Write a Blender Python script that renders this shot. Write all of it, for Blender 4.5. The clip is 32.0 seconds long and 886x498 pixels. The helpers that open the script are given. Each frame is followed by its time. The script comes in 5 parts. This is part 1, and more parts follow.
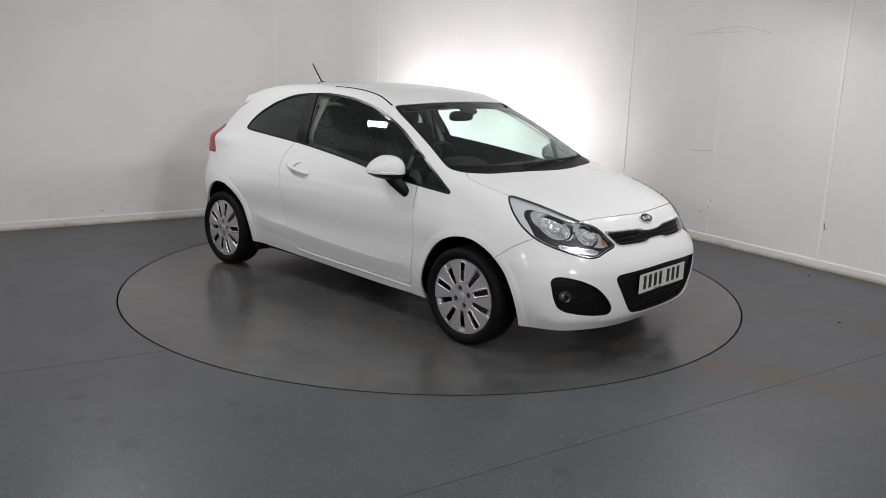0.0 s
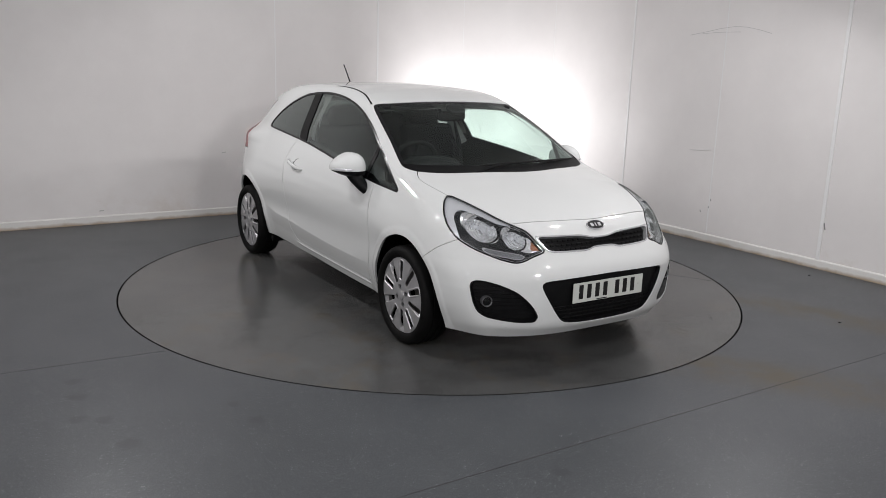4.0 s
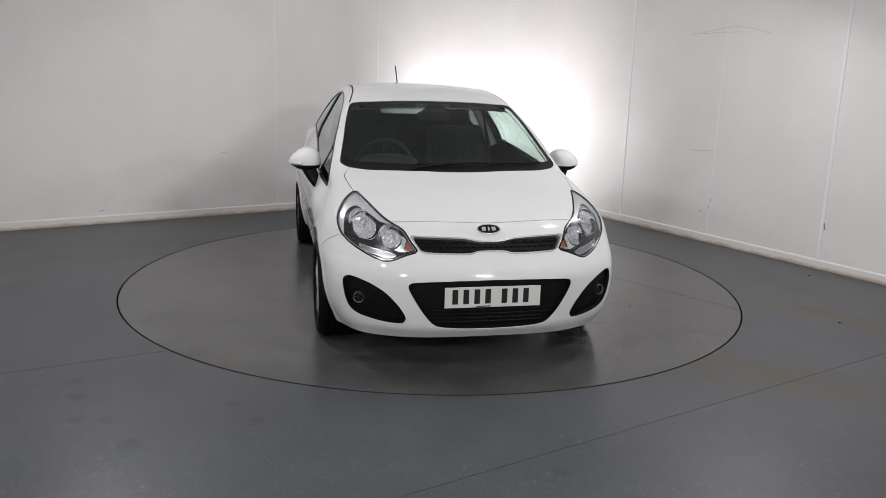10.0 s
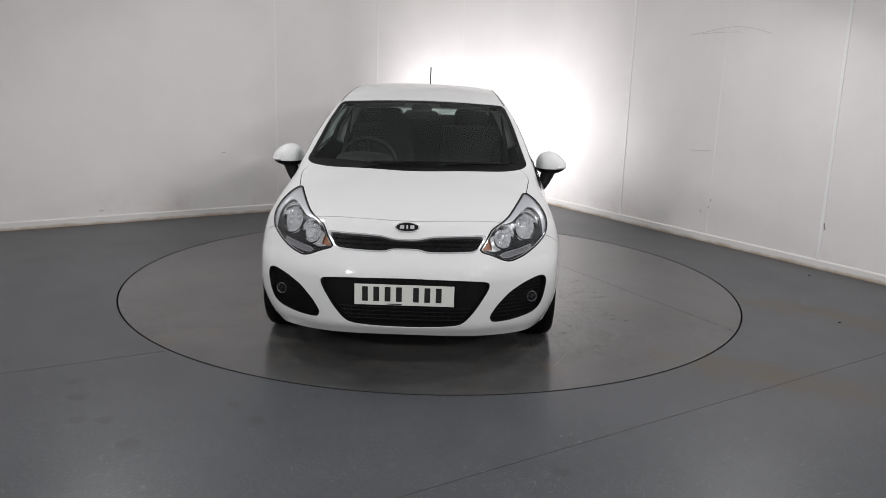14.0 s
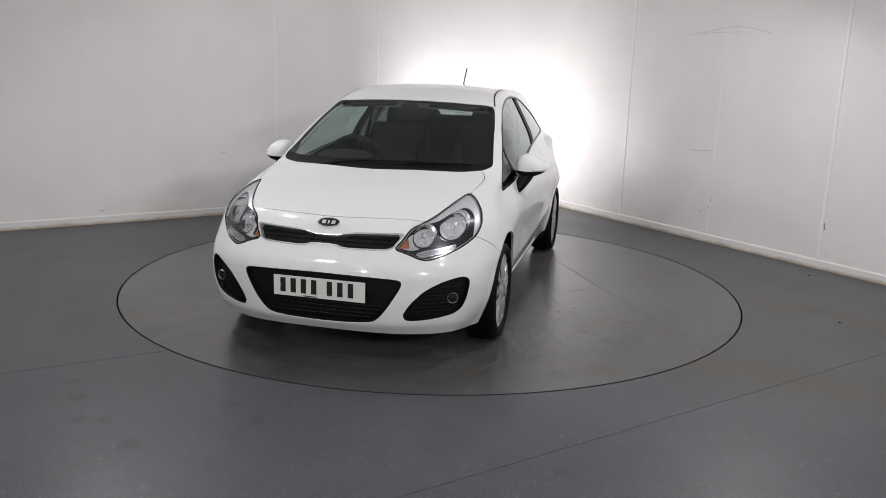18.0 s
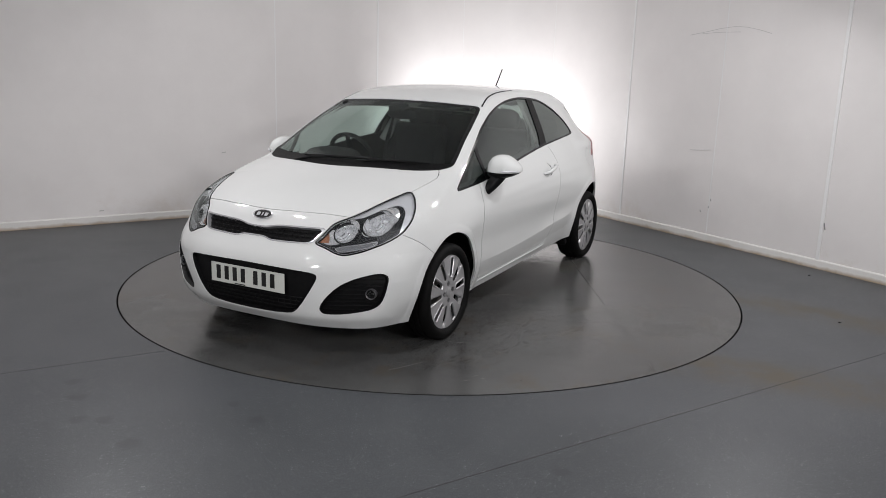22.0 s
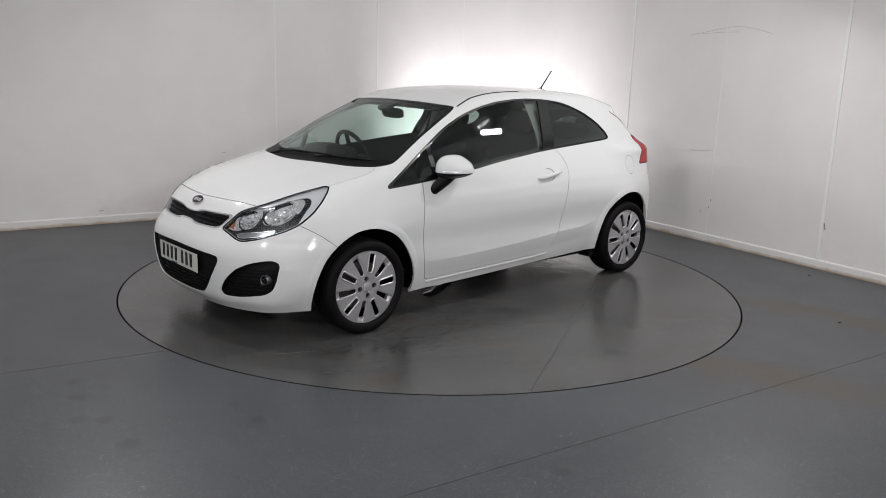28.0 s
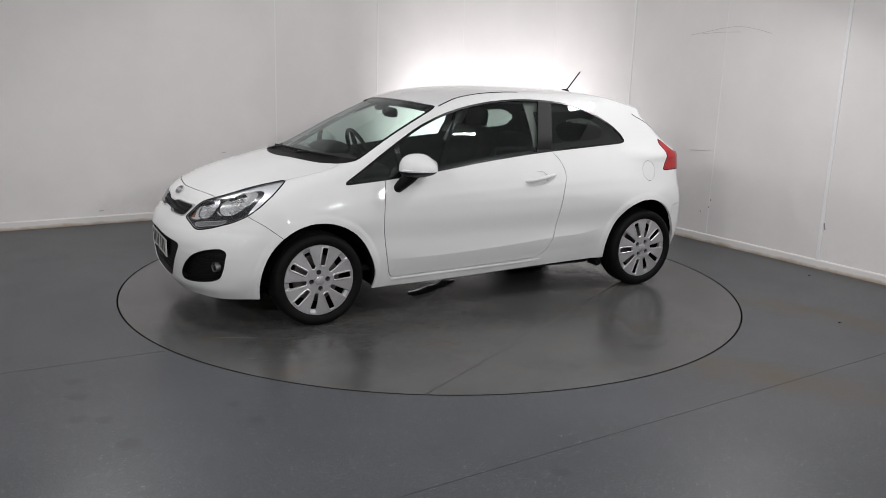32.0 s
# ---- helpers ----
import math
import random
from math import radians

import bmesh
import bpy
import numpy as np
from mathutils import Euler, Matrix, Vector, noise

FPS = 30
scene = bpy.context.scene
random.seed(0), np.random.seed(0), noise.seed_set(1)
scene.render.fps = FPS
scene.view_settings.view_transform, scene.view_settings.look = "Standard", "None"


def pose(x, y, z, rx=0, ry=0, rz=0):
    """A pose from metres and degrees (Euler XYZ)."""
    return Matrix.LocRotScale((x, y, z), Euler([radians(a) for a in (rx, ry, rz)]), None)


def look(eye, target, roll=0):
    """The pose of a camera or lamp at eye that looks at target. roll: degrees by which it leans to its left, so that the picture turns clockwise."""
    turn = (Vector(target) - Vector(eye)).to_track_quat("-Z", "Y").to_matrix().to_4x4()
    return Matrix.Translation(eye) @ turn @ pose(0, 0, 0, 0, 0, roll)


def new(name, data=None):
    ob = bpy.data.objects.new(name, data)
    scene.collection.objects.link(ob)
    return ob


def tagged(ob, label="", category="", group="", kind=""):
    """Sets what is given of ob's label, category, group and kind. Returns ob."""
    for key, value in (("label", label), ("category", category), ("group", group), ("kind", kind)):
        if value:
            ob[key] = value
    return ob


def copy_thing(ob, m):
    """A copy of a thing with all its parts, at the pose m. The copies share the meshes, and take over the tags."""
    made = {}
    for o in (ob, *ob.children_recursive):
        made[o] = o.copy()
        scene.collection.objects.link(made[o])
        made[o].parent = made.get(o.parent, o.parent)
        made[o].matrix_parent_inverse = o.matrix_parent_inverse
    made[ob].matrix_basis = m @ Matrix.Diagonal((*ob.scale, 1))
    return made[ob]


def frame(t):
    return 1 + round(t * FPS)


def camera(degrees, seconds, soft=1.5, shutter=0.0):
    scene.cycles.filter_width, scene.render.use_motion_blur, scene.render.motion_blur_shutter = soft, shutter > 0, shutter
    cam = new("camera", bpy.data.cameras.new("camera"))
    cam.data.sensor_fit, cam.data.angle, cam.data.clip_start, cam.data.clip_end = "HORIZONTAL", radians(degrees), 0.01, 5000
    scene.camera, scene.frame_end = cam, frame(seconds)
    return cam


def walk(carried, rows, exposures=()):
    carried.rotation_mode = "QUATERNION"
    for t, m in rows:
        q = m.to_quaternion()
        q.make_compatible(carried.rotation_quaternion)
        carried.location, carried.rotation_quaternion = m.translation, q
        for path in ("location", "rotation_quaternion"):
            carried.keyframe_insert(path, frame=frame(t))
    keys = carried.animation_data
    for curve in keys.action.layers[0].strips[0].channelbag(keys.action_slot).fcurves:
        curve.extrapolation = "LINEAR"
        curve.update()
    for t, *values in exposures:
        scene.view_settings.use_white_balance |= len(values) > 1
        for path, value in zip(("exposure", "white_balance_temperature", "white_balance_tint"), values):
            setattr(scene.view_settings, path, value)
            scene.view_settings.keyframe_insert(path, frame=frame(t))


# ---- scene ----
SECONDS = 32.0
cam = camera(57.736, SECONDS, soft=0.8)
EYE = Vector((0.0, -5.9945, 1.5976))
YAW, PITCH, LEAN = -0.01316, -0.22342, 1.7728
AHEAD = Vector((-math.sin(YAW) * math.cos(PITCH), math.cos(YAW) * math.cos(PITCH), math.sin(PITCH)))
VIEW = look(EYE, EYE + AHEAD, LEAN)
walk(cam, [(0.0, VIEW), (SECONDS, VIEW)])

# the turntable's steady turn, and where the car stands on it
TURN_START, TURN_RATE = -0.7698, -0.058955
CAR_OFFSET = (-0.1101, -0.0928)


def turn_at(t):
    return TURN_START + TURN_RATE * t


# ---- light ----
world = bpy.data.worlds.new("world")
scene.world = world
world.use_nodes = True
world.node_tree.nodes["Background"].inputs[0].default_value = (0.9, 0.95, 1.0, 1)
world.node_tree.nodes["Background"].inputs[1].default_value = 0.02
scene.view_settings.exposure = 0.14


def area_lamp(name, eye, target, sx, sy, watts, colour=(1.0, 0.978, 0.99), roll=0):
    data = bpy.data.lights.new(name, "AREA")
    data.shape, data.size, data.size_y, data.energy, data.color = "RECTANGLE", sx, sy, watts, colour
    ob = new(name, data)
    ob.matrix_world = look(eye, target, roll)
    return ob


# flood lamps hung along both sides, above the view, and one behind the car that washes the corner
FLOODS = [(s * x, y, z, watts * (1.10 if s > 0 else .93), wide, aim) for x, y, z, watts, wide, aim in
          ((2.62, 0.0, 2.72, 20, 0.24, 0.3), (2.0, -1.15, 3.0, 19, 0.24, 0.3), (2.3, -3.6, 2.95, 18, 0.20, 0.3), (2.7, -6.7, 2.7, 82, 0.62, 1.0)) for s in (-1, 1)]
for x, y, z, watts, wide, aim in FLOODS:
    area_lamp("flood_lamp", (x, y, z), (x * 0.25, y * 0.55 - 0.2, aim), wide, wide * 0.32, watts, roll=-38 if x > 0 else 38)
area_lamp("backdrop_lamp", (0.34, 2.80, 0.80), (0.92, 4.30, 1.05), 0.40, 0.25, 26)


# ---- materials ----
def material(name, colour, rough=0.5, metal=0.0, coat=0.0, specular=0.5, transmission=0.0, ior=1.45, emit=None, strength=0.0):
    m = bpy.data.materials.new(name)
    m.use_nodes = True
    b = m.node_tree.nodes["Principled BSDF"]
    b.inputs["Base Color"].default_value = (*colour, 1)
    b.inputs["Roughness"].default_value = rough
    b.inputs["Metallic"].default_value = metal
    b.inputs["Coat Weight"].default_value = coat
    b.inputs["Coat Roughness"].default_value = 0.03
    b.inputs["Specular IOR Level"].default_value = specular
    b.inputs["Transmission Weight"].default_value = transmission
    b.inputs["IOR"].default_value = ior
    if emit:
        b.inputs["Emission Color"].default_value = (*emit, 1)
        b.inputs["Emission Strength"].default_value = strength
    return m


def nodes_of(m):
    return m.node_tree.nodes, m.node_tree.links, m.node_tree.nodes["Principled BSDF"]


def add(nodes, kind, **values):
    n = nodes.new(kind)
    for key, value in values.items():
        if key in n.inputs:
            n.inputs[key].default_value = value
    return n


def vary(m, scale, low, high, bump=0.0, bump_scale=None, detail=4.0, rough=None):
    """Noise in the colour between two shades, in the roughness and as fine relief."""
    nodes, links, b = nodes_of(m)
    where = nodes.new("ShaderNodeTexCoord")
    n1 = add(nodes, "ShaderNodeTexNoise", Scale=scale, Detail=detail)
    links.new(where.outputs["Object"], n1.inputs["Vector"])
    ramp = nodes.new("ShaderNodeValToRGB")
    ramp.color_ramp.elements[0].position, ramp.color_ramp.elements[1].position = 0.3, 0.7
    ramp.color_ramp.elements[0].color, ramp.color_ramp.elements[1].color = (*low, 1), (*high, 1)
    links.new(n1.outputs["Fac"], ramp.inputs["Fac"])
    links.new(ramp.outputs["Color"], b.inputs["Base Color"])
    if rough:
        r = nodes.new("ShaderNodeMapRange")
        r.inputs["To Min"].default_value, r.inputs["To Max"].default_value = rough
        links.new(n1.outputs["Fac"], r.inputs["Value"])
        links.new(r.outputs["Result"], b.inputs["Roughness"])
    if bump:
        n2 = add(nodes, "ShaderNodeTexNoise", Scale=bump_scale or scale * 8, Detail=3.0)
        links.new(where.outputs["Object"], n2.inputs["Vector"])
        bp = add(nodes, "ShaderNodeBump", Strength=bump, Distance=0.002)
        links.new(n2.outputs["Fac"], bp.inputs["Height"])
        links.new(bp.outputs["Normal"], b.inputs["Normal"])
    return m


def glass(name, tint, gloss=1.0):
    """A thin pane: tinted clear light, with gloss by Fresnel that is coloured faintly teal."""
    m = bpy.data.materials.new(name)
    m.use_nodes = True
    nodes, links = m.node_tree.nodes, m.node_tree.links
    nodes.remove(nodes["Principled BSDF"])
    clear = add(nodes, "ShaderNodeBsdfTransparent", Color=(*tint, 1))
    # a teal cast is put into the gloss colour; plain reflections would be neutral
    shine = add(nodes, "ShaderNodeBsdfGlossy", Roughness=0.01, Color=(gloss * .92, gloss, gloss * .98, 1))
    edge = add(nodes, "ShaderNodeLayerWeight", Blend=0.5)
    steep = nodes.new("ShaderNodeMath")
    steep.operation = "POWER"
    steep.inputs[1].default_value = 3.6
    links.new(edge.outputs["Facing"], steep.inputs[0])
    share = nodes.new("ShaderNodeMath")
    share.operation = "MULTIPLY_ADD"
    share.inputs[1].default_value, share.inputs[2].default_value = 0.91, 0.075
    links.new(steep.outputs[0], share.inputs[0])
    mix = nodes.new("ShaderNodeMixShader")
    links.new(share.outputs[0], mix.inputs[0])
    links.new(clear.outputs[0], mix.inputs[1])
    links.new(shine.outputs[0], mix.inputs[2])
    links.new(mix.outputs[0], nodes["Material Output"].inputs["Surface"])
    return m


white_paint = material("white_paint", (.66, .675, .67), .55, coat=1.0, specular=.25)
black_gloss = material("black_gloss", (.007, .007, .008), .26, specular=.35)
black_plastic = vary(material("black_plastic", (.0045, .0045, .005), .45, specular=.18), 40, (.003, .003, .0035), (.006, .006, .0065), .2, 600, rough=(.38, .55))
# near-black for black parts, and for shade in gaps, pit and barrels
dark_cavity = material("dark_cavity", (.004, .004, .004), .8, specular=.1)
rubber = vary(material("tyre_rubber", (.004, .004, .004), .7, specular=.14), 30, (.003, .003, .003), (.005, .005, .005), .2, 300, rough=(.55, .75))
silver = vary(material("silver_alloy", (.46, .46, .47), .36, .6), 25, (.44, .44, .45), (.48, .48, .49), rough=(.30, .40))
chrome = material("chrome", (.78, .78, .80), .24, .9)
lug_steel = material("lug_steel", (.10, .10, .10), .4, 1.0)
bright_steel = material("brake_steel", (.25, .24, .23), .4, 1.0)
cloth = vary(material("seat_cloth", (.007, .007, .008), .95, specular=.1), 60, (.005, .005, .006), (.009, .009, .010), .3, 900)
trim_dark = vary(material("cabin_trim", (.008, .0085, .009), .65, specular=.2), 50, (.006, .0065, .007), (.010, .0105, .011), .3, 700)
trim_grey = vary(material("cabin_lining", (.15, .15, .145), .9), 80, (.13, .13, .125), (.17, .17, .16), .3, 900)
pillar_grey = vary(material("pillar_trim", (.26, .27, .265), .8), 80, (.23, .24, .235), (.28, .29, .285), .2, 900)
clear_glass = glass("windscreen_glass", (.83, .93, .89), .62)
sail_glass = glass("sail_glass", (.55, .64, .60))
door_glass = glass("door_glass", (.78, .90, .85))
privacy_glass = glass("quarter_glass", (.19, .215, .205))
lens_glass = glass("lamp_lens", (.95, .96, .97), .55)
lamp_silver = material("lamp_silver", (.74, .75, .78), .30, .45)
faceted = material("faceted_reflector", (.92, .93, .94), .12, .78)
_n, _l, _b = nodes_of(faceted)
_w, _v, _p = _n.new("ShaderNodeTexCoord"), add(_n, "ShaderNodeTexVoronoi", Scale=46.0), add(_n, "ShaderNodeBump", Strength=0.35, Distance=0.006)
_l.new(_w.outputs["Object"], _v.inputs["Vector"])
_l.new(_v.outputs["Distance"], _p.inputs["Height"])
_l.new(_p.outputs["Normal"], _b.inputs["Normal"])
lamp_cell = material("lamp_cell", (.34, .35, .37), .25, .7)
lamp_dark = material("lamp_bezel", (.030, .031, .034), .25, .5)
amber = material("amber_lens", (.36, .14, .065), .4)
red_lens = material("red_lens", (.33, .004, .008), .25, coat=.2)
bright_trim = material("bright_trim", (.74, .75, .77), .2, .65)
fog_ring = material("fog_ring", (.22, .22, .23), .35, .8)
plate_white = material("plate_white", (.60, .62, .58), .35, coat=.6)
plate_black = material("plate_black", (.01, .01, .01), .4)
mirror_face = material("mirror_face", (.9, .9, .9), .02, 1.0)
lamp_glow = material("lamp_glow", (.9, .9, .9), .4, emit=(1, .97, .93), strength=6.0)


def wall_material():
    m = material("wall_paint", (.78, .775, .765), .42)
    nodes, links, b = nodes_of(m)
    where = nodes.new("ShaderNodeTexCoord")
    sep = nodes.new("ShaderNodeSeparateXYZ")
    links.new(where.outputs["Object"], sep.inputs[0])
    broad = add(nodes, "ShaderNodeTexNoise", Scale=1.3, Detail=5.0, Roughness=0.6)
    links.new(where.outputs["Object"], broad.inputs["Vector"])
    r1 = nodes.new("ShaderNodeValToRGB")
    r1.color_ramp.elements[0].position, r1.color_ramp.elements[1].position = 0.35, 0.65
    r1.color_ramp.elements[0].color, r1.color_ramp.elements[1].color = (.755, .735, .728, 1), (.80, .78, .772, 1)
    links.new(broad.outputs["Fac"], r1.inputs["Fac"])
    # scattered scuffs on the lower half
    scuff = add(nodes, "ShaderNodeTexNoise", Scale=7.0, Detail=6.0, Roughness=0.75, Distortion=0.6)
    links.new(where.outputs["Object"], scuff.inputs["Vector"])
    r2 = nodes.new("ShaderNodeValToRGB")
    r2.color_ramp.elements[0].position, r2.color_ramp.elements[1].position = 0.72, 0.80
    links.new(scuff.outputs["Fac"], r2.inputs["Fac"])
    mix = nodes.new("ShaderNodeMixRGB")
    mix.inputs["Color2"].default_value = (.5, .48, .45, 1)
    links.new(r2.outputs["Color"], mix.inputs["Fac"])
    links.new(r1.outputs["Color"], mix.inputs["Color1"])
    # brown splashes low on the wall
    splash = add(nodes, "ShaderNodeTexNoise", Scale=1.6, Detail=7.0, Roughness=0.7)
    links.new(where.outputs["Object"], splash.inputs["Vector"])
    r3 = nodes.new("ShaderNodeValToRGB")
    r3.color_ramp.elements[0].position, r3.color_ramp.elements[1].position = 0.52, 0.72
    links.new(splash.outputs["Fac"], r3.inputs["Fac"])
    low = nodes.new("ShaderNodeMapRange")
    low.inputs["From Min"].default_value, low.inputs["From Max"].default_value, low.inputs["To Max"].default_value = .42, .10, .5
    links.new(sep.outputs["Z"], low.inputs["Value"])
    share = nodes.new("ShaderNodeMath")
    share.operation = "MULTIPLY"
    links.new(r3.outputs["Color"], share.inputs[0])
    links.new(low.outputs["Result"], share.inputs[1])
    dirty = nodes.new("ShaderNodeMixRGB")
    dirty.inputs["Color2"].default_value = (.60, .53, .46, 1)
    links.new(share.outputs[0], dirty.inputs["Fac"])
    links.new(mix.outputs["Color"], dirty.inputs["Color1"])
    links.new(dirty.outputs["Color"], b.inputs["Base Color"])
    fine = add(nodes, "ShaderNodeTexNoise", Scale=180.0, Detail=2.0)
    links.new(where.outputs["Object"], fine.inputs["Vector"])
    bp = add(nodes, "ShaderNodeBump", Strength=0.08, Distance=0.002)
    links.new(fine.outputs["Fac"], bp.inputs["Height"])
    links.new(bp.outputs["Normal"], b.inputs["Normal"])
    return m


def skirting_material():
    m = material("skirting_paint", (.74, .73, .71), .5)
    nodes, links, b = nodes_of(m)
    where = nodes.new("ShaderNodeTexCoord")
    sep = nodes.new("ShaderNodeSeparateXYZ")
    links.new(where.outputs["Object"], sep.inputs[0])
    n = add(nodes, "ShaderNodeTexNoise", Scale=5.0, Detail=6.0, Roughness=0.7)
    links.new(where.outputs["Object"], n.inputs["Vector"])
    # brown scrub line left by floor washing, of uneven height
    s1 = nodes.new("ShaderNodeMath")
    s1.operation = "MULTIPLY_ADD"
    s1.inputs[1].default_value, s1.inputs[2].default_value = 0.07, -0.012
    links.new(n.outputs["Fac"], s1.inputs[0])
    s2 = nodes.new("ShaderNodeMath")
    s2.operation = "SUBTRACT"
    links.new(s1.outputs[0], s2.inputs[0])
    links.new(sep.outputs["Z"], s2.inputs[1])
    s3 = nodes.new("ShaderNodeMapRange")
    s3.inputs["From Min"].default_value, s3.inputs["From Max"].default_value = -0.012, 0.02
    links.new(s2.outputs[0], s3.inputs["Value"])
    mix = nodes.new("ShaderNodeMixRGB")
    mix.inputs["Color1"].default_value, mix.inputs["Color2"].default_value = (.75, .74, .72, 1), (.42, .34, .25, 1)
    links.new(s3.outputs["Result"], mix.inputs["Fac"])
    links.new(mix.outputs["Color"], b.inputs["Base Color"])
    return m


def floor_material(name, low, high, speck, rough, tracks=False, scuffs=0.0):
    """Speckled safety vinyl: two greys, pale and dark flecks, smudges, and brown tyre tracks where cars drive on."""
    m = material(name, high, rough, specular=.31 if tracks else .5)
    nodes, links, b = nodes_of(m)
    where = nodes.new("ShaderNodeTexCoord")
    at = where.outputs["Object"]

    def noise_of(scale, detail, roughness=0.6, vector=None):
        n = add(nodes, "ShaderNodeTexNoise", Scale=scale, Detail=detail, Roughness=roughness)
        links.new(vector or at, n.inputs["Vector"])
        return n.outputs["Fac"]

    def step(source, a, z):
        r = nodes.new("ShaderNodeMapRange")
        r.interpolation_type = "SMOOTHSTEP"
        r.inputs["From Min"].default_value, r.inputs["From Max"].default_value = a, z
        links.new(source, r.inputs["Value"])
        return r.outputs["Result"]

    def math(op, x, y=None):
        n = nodes.new("ShaderNodeMath")
        n.operation = op
        for k, v in enumerate((x, y)):
            if v is None:
                continue
            if isinstance(v, (int, float)):
                n.inputs[k].default_value = v
            else:
                links.new(v, n.inputs[k])
        return n.outputs[0]

    def over(under, colour, fac):
        mix = nodes.new("ShaderNodeMixRGB")
        mix.inputs["Color2"].default_value = (*colour, 1)
        links.new(under, mix.inputs["Color1"])
        links.new(fac, mix.inputs["Fac"])
        return mix.outputs["Color"]

    base = nodes.new("ShaderNodeMixRGB")
    base.inputs["Color1"].default_value, base.inputs["Color2"].default_value = (*low, 1), (*high, 1)
    links.new(step(noise_of(1.1, 6.0, 0.65), .3, .7), base.inputs["Fac"])
    colour = base.outputs["Color"]
    # dark grains and pale flecks
    colour = over(colour, tuple(v * .55 for v in low), math("MULTIPLY", step(noise_of(190, 3.0), .46, .57), .95 * min(1, speck + .3)))
    for scale, least, shade in ((165.0, .40, .155), (120.0, .87, .31)):
        cells = add(nodes, "ShaderNodeTexVoronoi", Scale=scale)
        links.new(at, cells.inputs["Vector"])
        tiny = step(cells.outputs["Distance"], .40, .24)
        pick = nodes.new("ShaderNodeSeparateColor")
        links.new(cells.outputs["Color"], pick.inputs[0])
        colour = over(colour, (shade * .96, shade, shade * 1.03), math("MULTIPLY", math("MULTIPLY", tiny, step(pick.outputs[0], least, least + .1)), speck))
    # foot smudges
    if tracks:
        for x, y, size in ((-1.78, -2.20, .05), (-1.68, -2.38, .055), (-1.57, -2.63, .05), (-1.26, -2.85, .065), (-.935, -2.425, .04), (-.78, -2.58, .045), (-1.45, -2.62, .05), (.55, -3.0, .05)):
            off = add(nodes, "ShaderNodeVectorMath", Vector=(0, 0, 0))
            off.operation = "DISTANCE"
            off.inputs[1].default_value = (x, y, 0)
            links.new(at, off.inputs[0])
            rough_edge = math("ADD", off.outputs["Value"], math("MULTIPLY", math("SUBTRACT", noise_of(14.0, 4.0, .7), .5), .09))
            colour = over(colour, tuple(v * .55 for v in low), math("MULTIPLY", step(rough_edge, size, size * .5), .55))
    if scuffs:
        # broad soft grime
        colour = over(colour, tuple(v * .62 for v in low), math("MULTIPLY", step(noise_of(1.5, 7.0, .62), .46, .68), .55))
        turn = nodes.new("ShaderNodeMapping")
        turn.inputs["Rotation"].default_value, turn.inputs["Scale"].default_value = (0, 0, .5), (2.0, 7, 1)
        links.new(at, turn.inputs["Vector"])
        colour = over(colour, tuple(v * .55 for v in low), math("MULTIPLY", step(noise_of(2.2, 5.0, .7, turn.outputs[0]), .62, .74), scuffs))
        colour = over(colour, (.15, .15, .15), math("MULTIPLY", step(noise_of(1.7, 5.0, .7, turn.outputs[0]), .66, .78), scuffs * .5))
        colour = over(colour, (.080, .068, .052), math("MULTIPLY", step(noise_of(2.3, 6.0, .72), .50, .66), scuffs))
        place = nodes.new("ShaderNodeMapping")
        place.vector_type = "TEXTURE"
        place.inputs["Location"].default_value, place.inputs["Rotation"].default_value, place.inputs["Scale"].default_value = (.95, 1.0, 0), (0, 0, -.25), (1.1, .5, 1)
        links.new(at, place.inputs["Vector"])
        reach = nodes.new("ShaderNodeVectorMath")
        reach.operation = "LENGTH"
        links.new(place.outputs[0], reach.inputs[0])
        worn = step(reach.outputs["Value"], 1.0, .4)
        colour = over(colour, (.040, .036, .031), math("MULTIPLY", worn, math("MULTIPLY", step(noise_of(6.0, 8.0, .78, turn.outputs[0]), .50, .66), .8)))
        colour = over(colour, (.16, .155, .15), math("MULTIPLY", worn, math("MULTIPLY", step(noise_of(9.0, 6.0, .75, turn.outputs[0]), .62, .72), .5)))
        colour = over(colour, (.035, .033, .031), math("MULTIPLY", step(noise_of(11.0, 5.0, .75), .62, .72), scuffs))
    if tracks:
        for x, y, angle, wide, far in ((2.85, -.80, -40, .20, 1.3), (2.15, -2.0, -24, .24, 1.4)):
            turn = nodes.new("ShaderNodeMapping")
            turn.vector_type = "TEXTURE"
            turn.inputs["Location"].default_value, turn.inputs["Rotation"].default_value = (x, y, 0), (0, 0, radians(angle))
            links.new(at, turn.inputs["Vector"])
            sep = nodes.new("ShaderNodeSeparateXYZ")
            links.new(turn.outputs[0], sep.inputs[0])
            along = step(math("ABSOLUTE", sep.outputs["X"]), far, far * .3)
            across = step(math("ABSOLUTE", sep.outputs["Y"]), wide * 1.5, wide * .1)
            patch = math("MULTIPLY", math("MULTIPLY", along, across), step(noise_of(4.0, 7.0, .75), .34, .64))
            colour = over(colour, (.080, .066, .040), math("MULTIPLY", patch, .9))
    links.new(colour, b.inputs["Base Color"])
    r = nodes.new("ShaderNodeMapRange")
    r.inputs["To Min"].default_value, r.inputs["To Max"].default_value = rough - .04, rough + .06
    links.new(noise_of(2.0, 2.0), r.inputs["Value"])
    links.new(r.outputs["Result"], b.inputs["Roughness"])
    bp = add(nodes, "ShaderNodeBump", Strength=0.12, Distance=0.001)
    links.new(noise_of(330, 2.0), bp.inputs["Height"])
    normal = bp.outputs["Normal"]
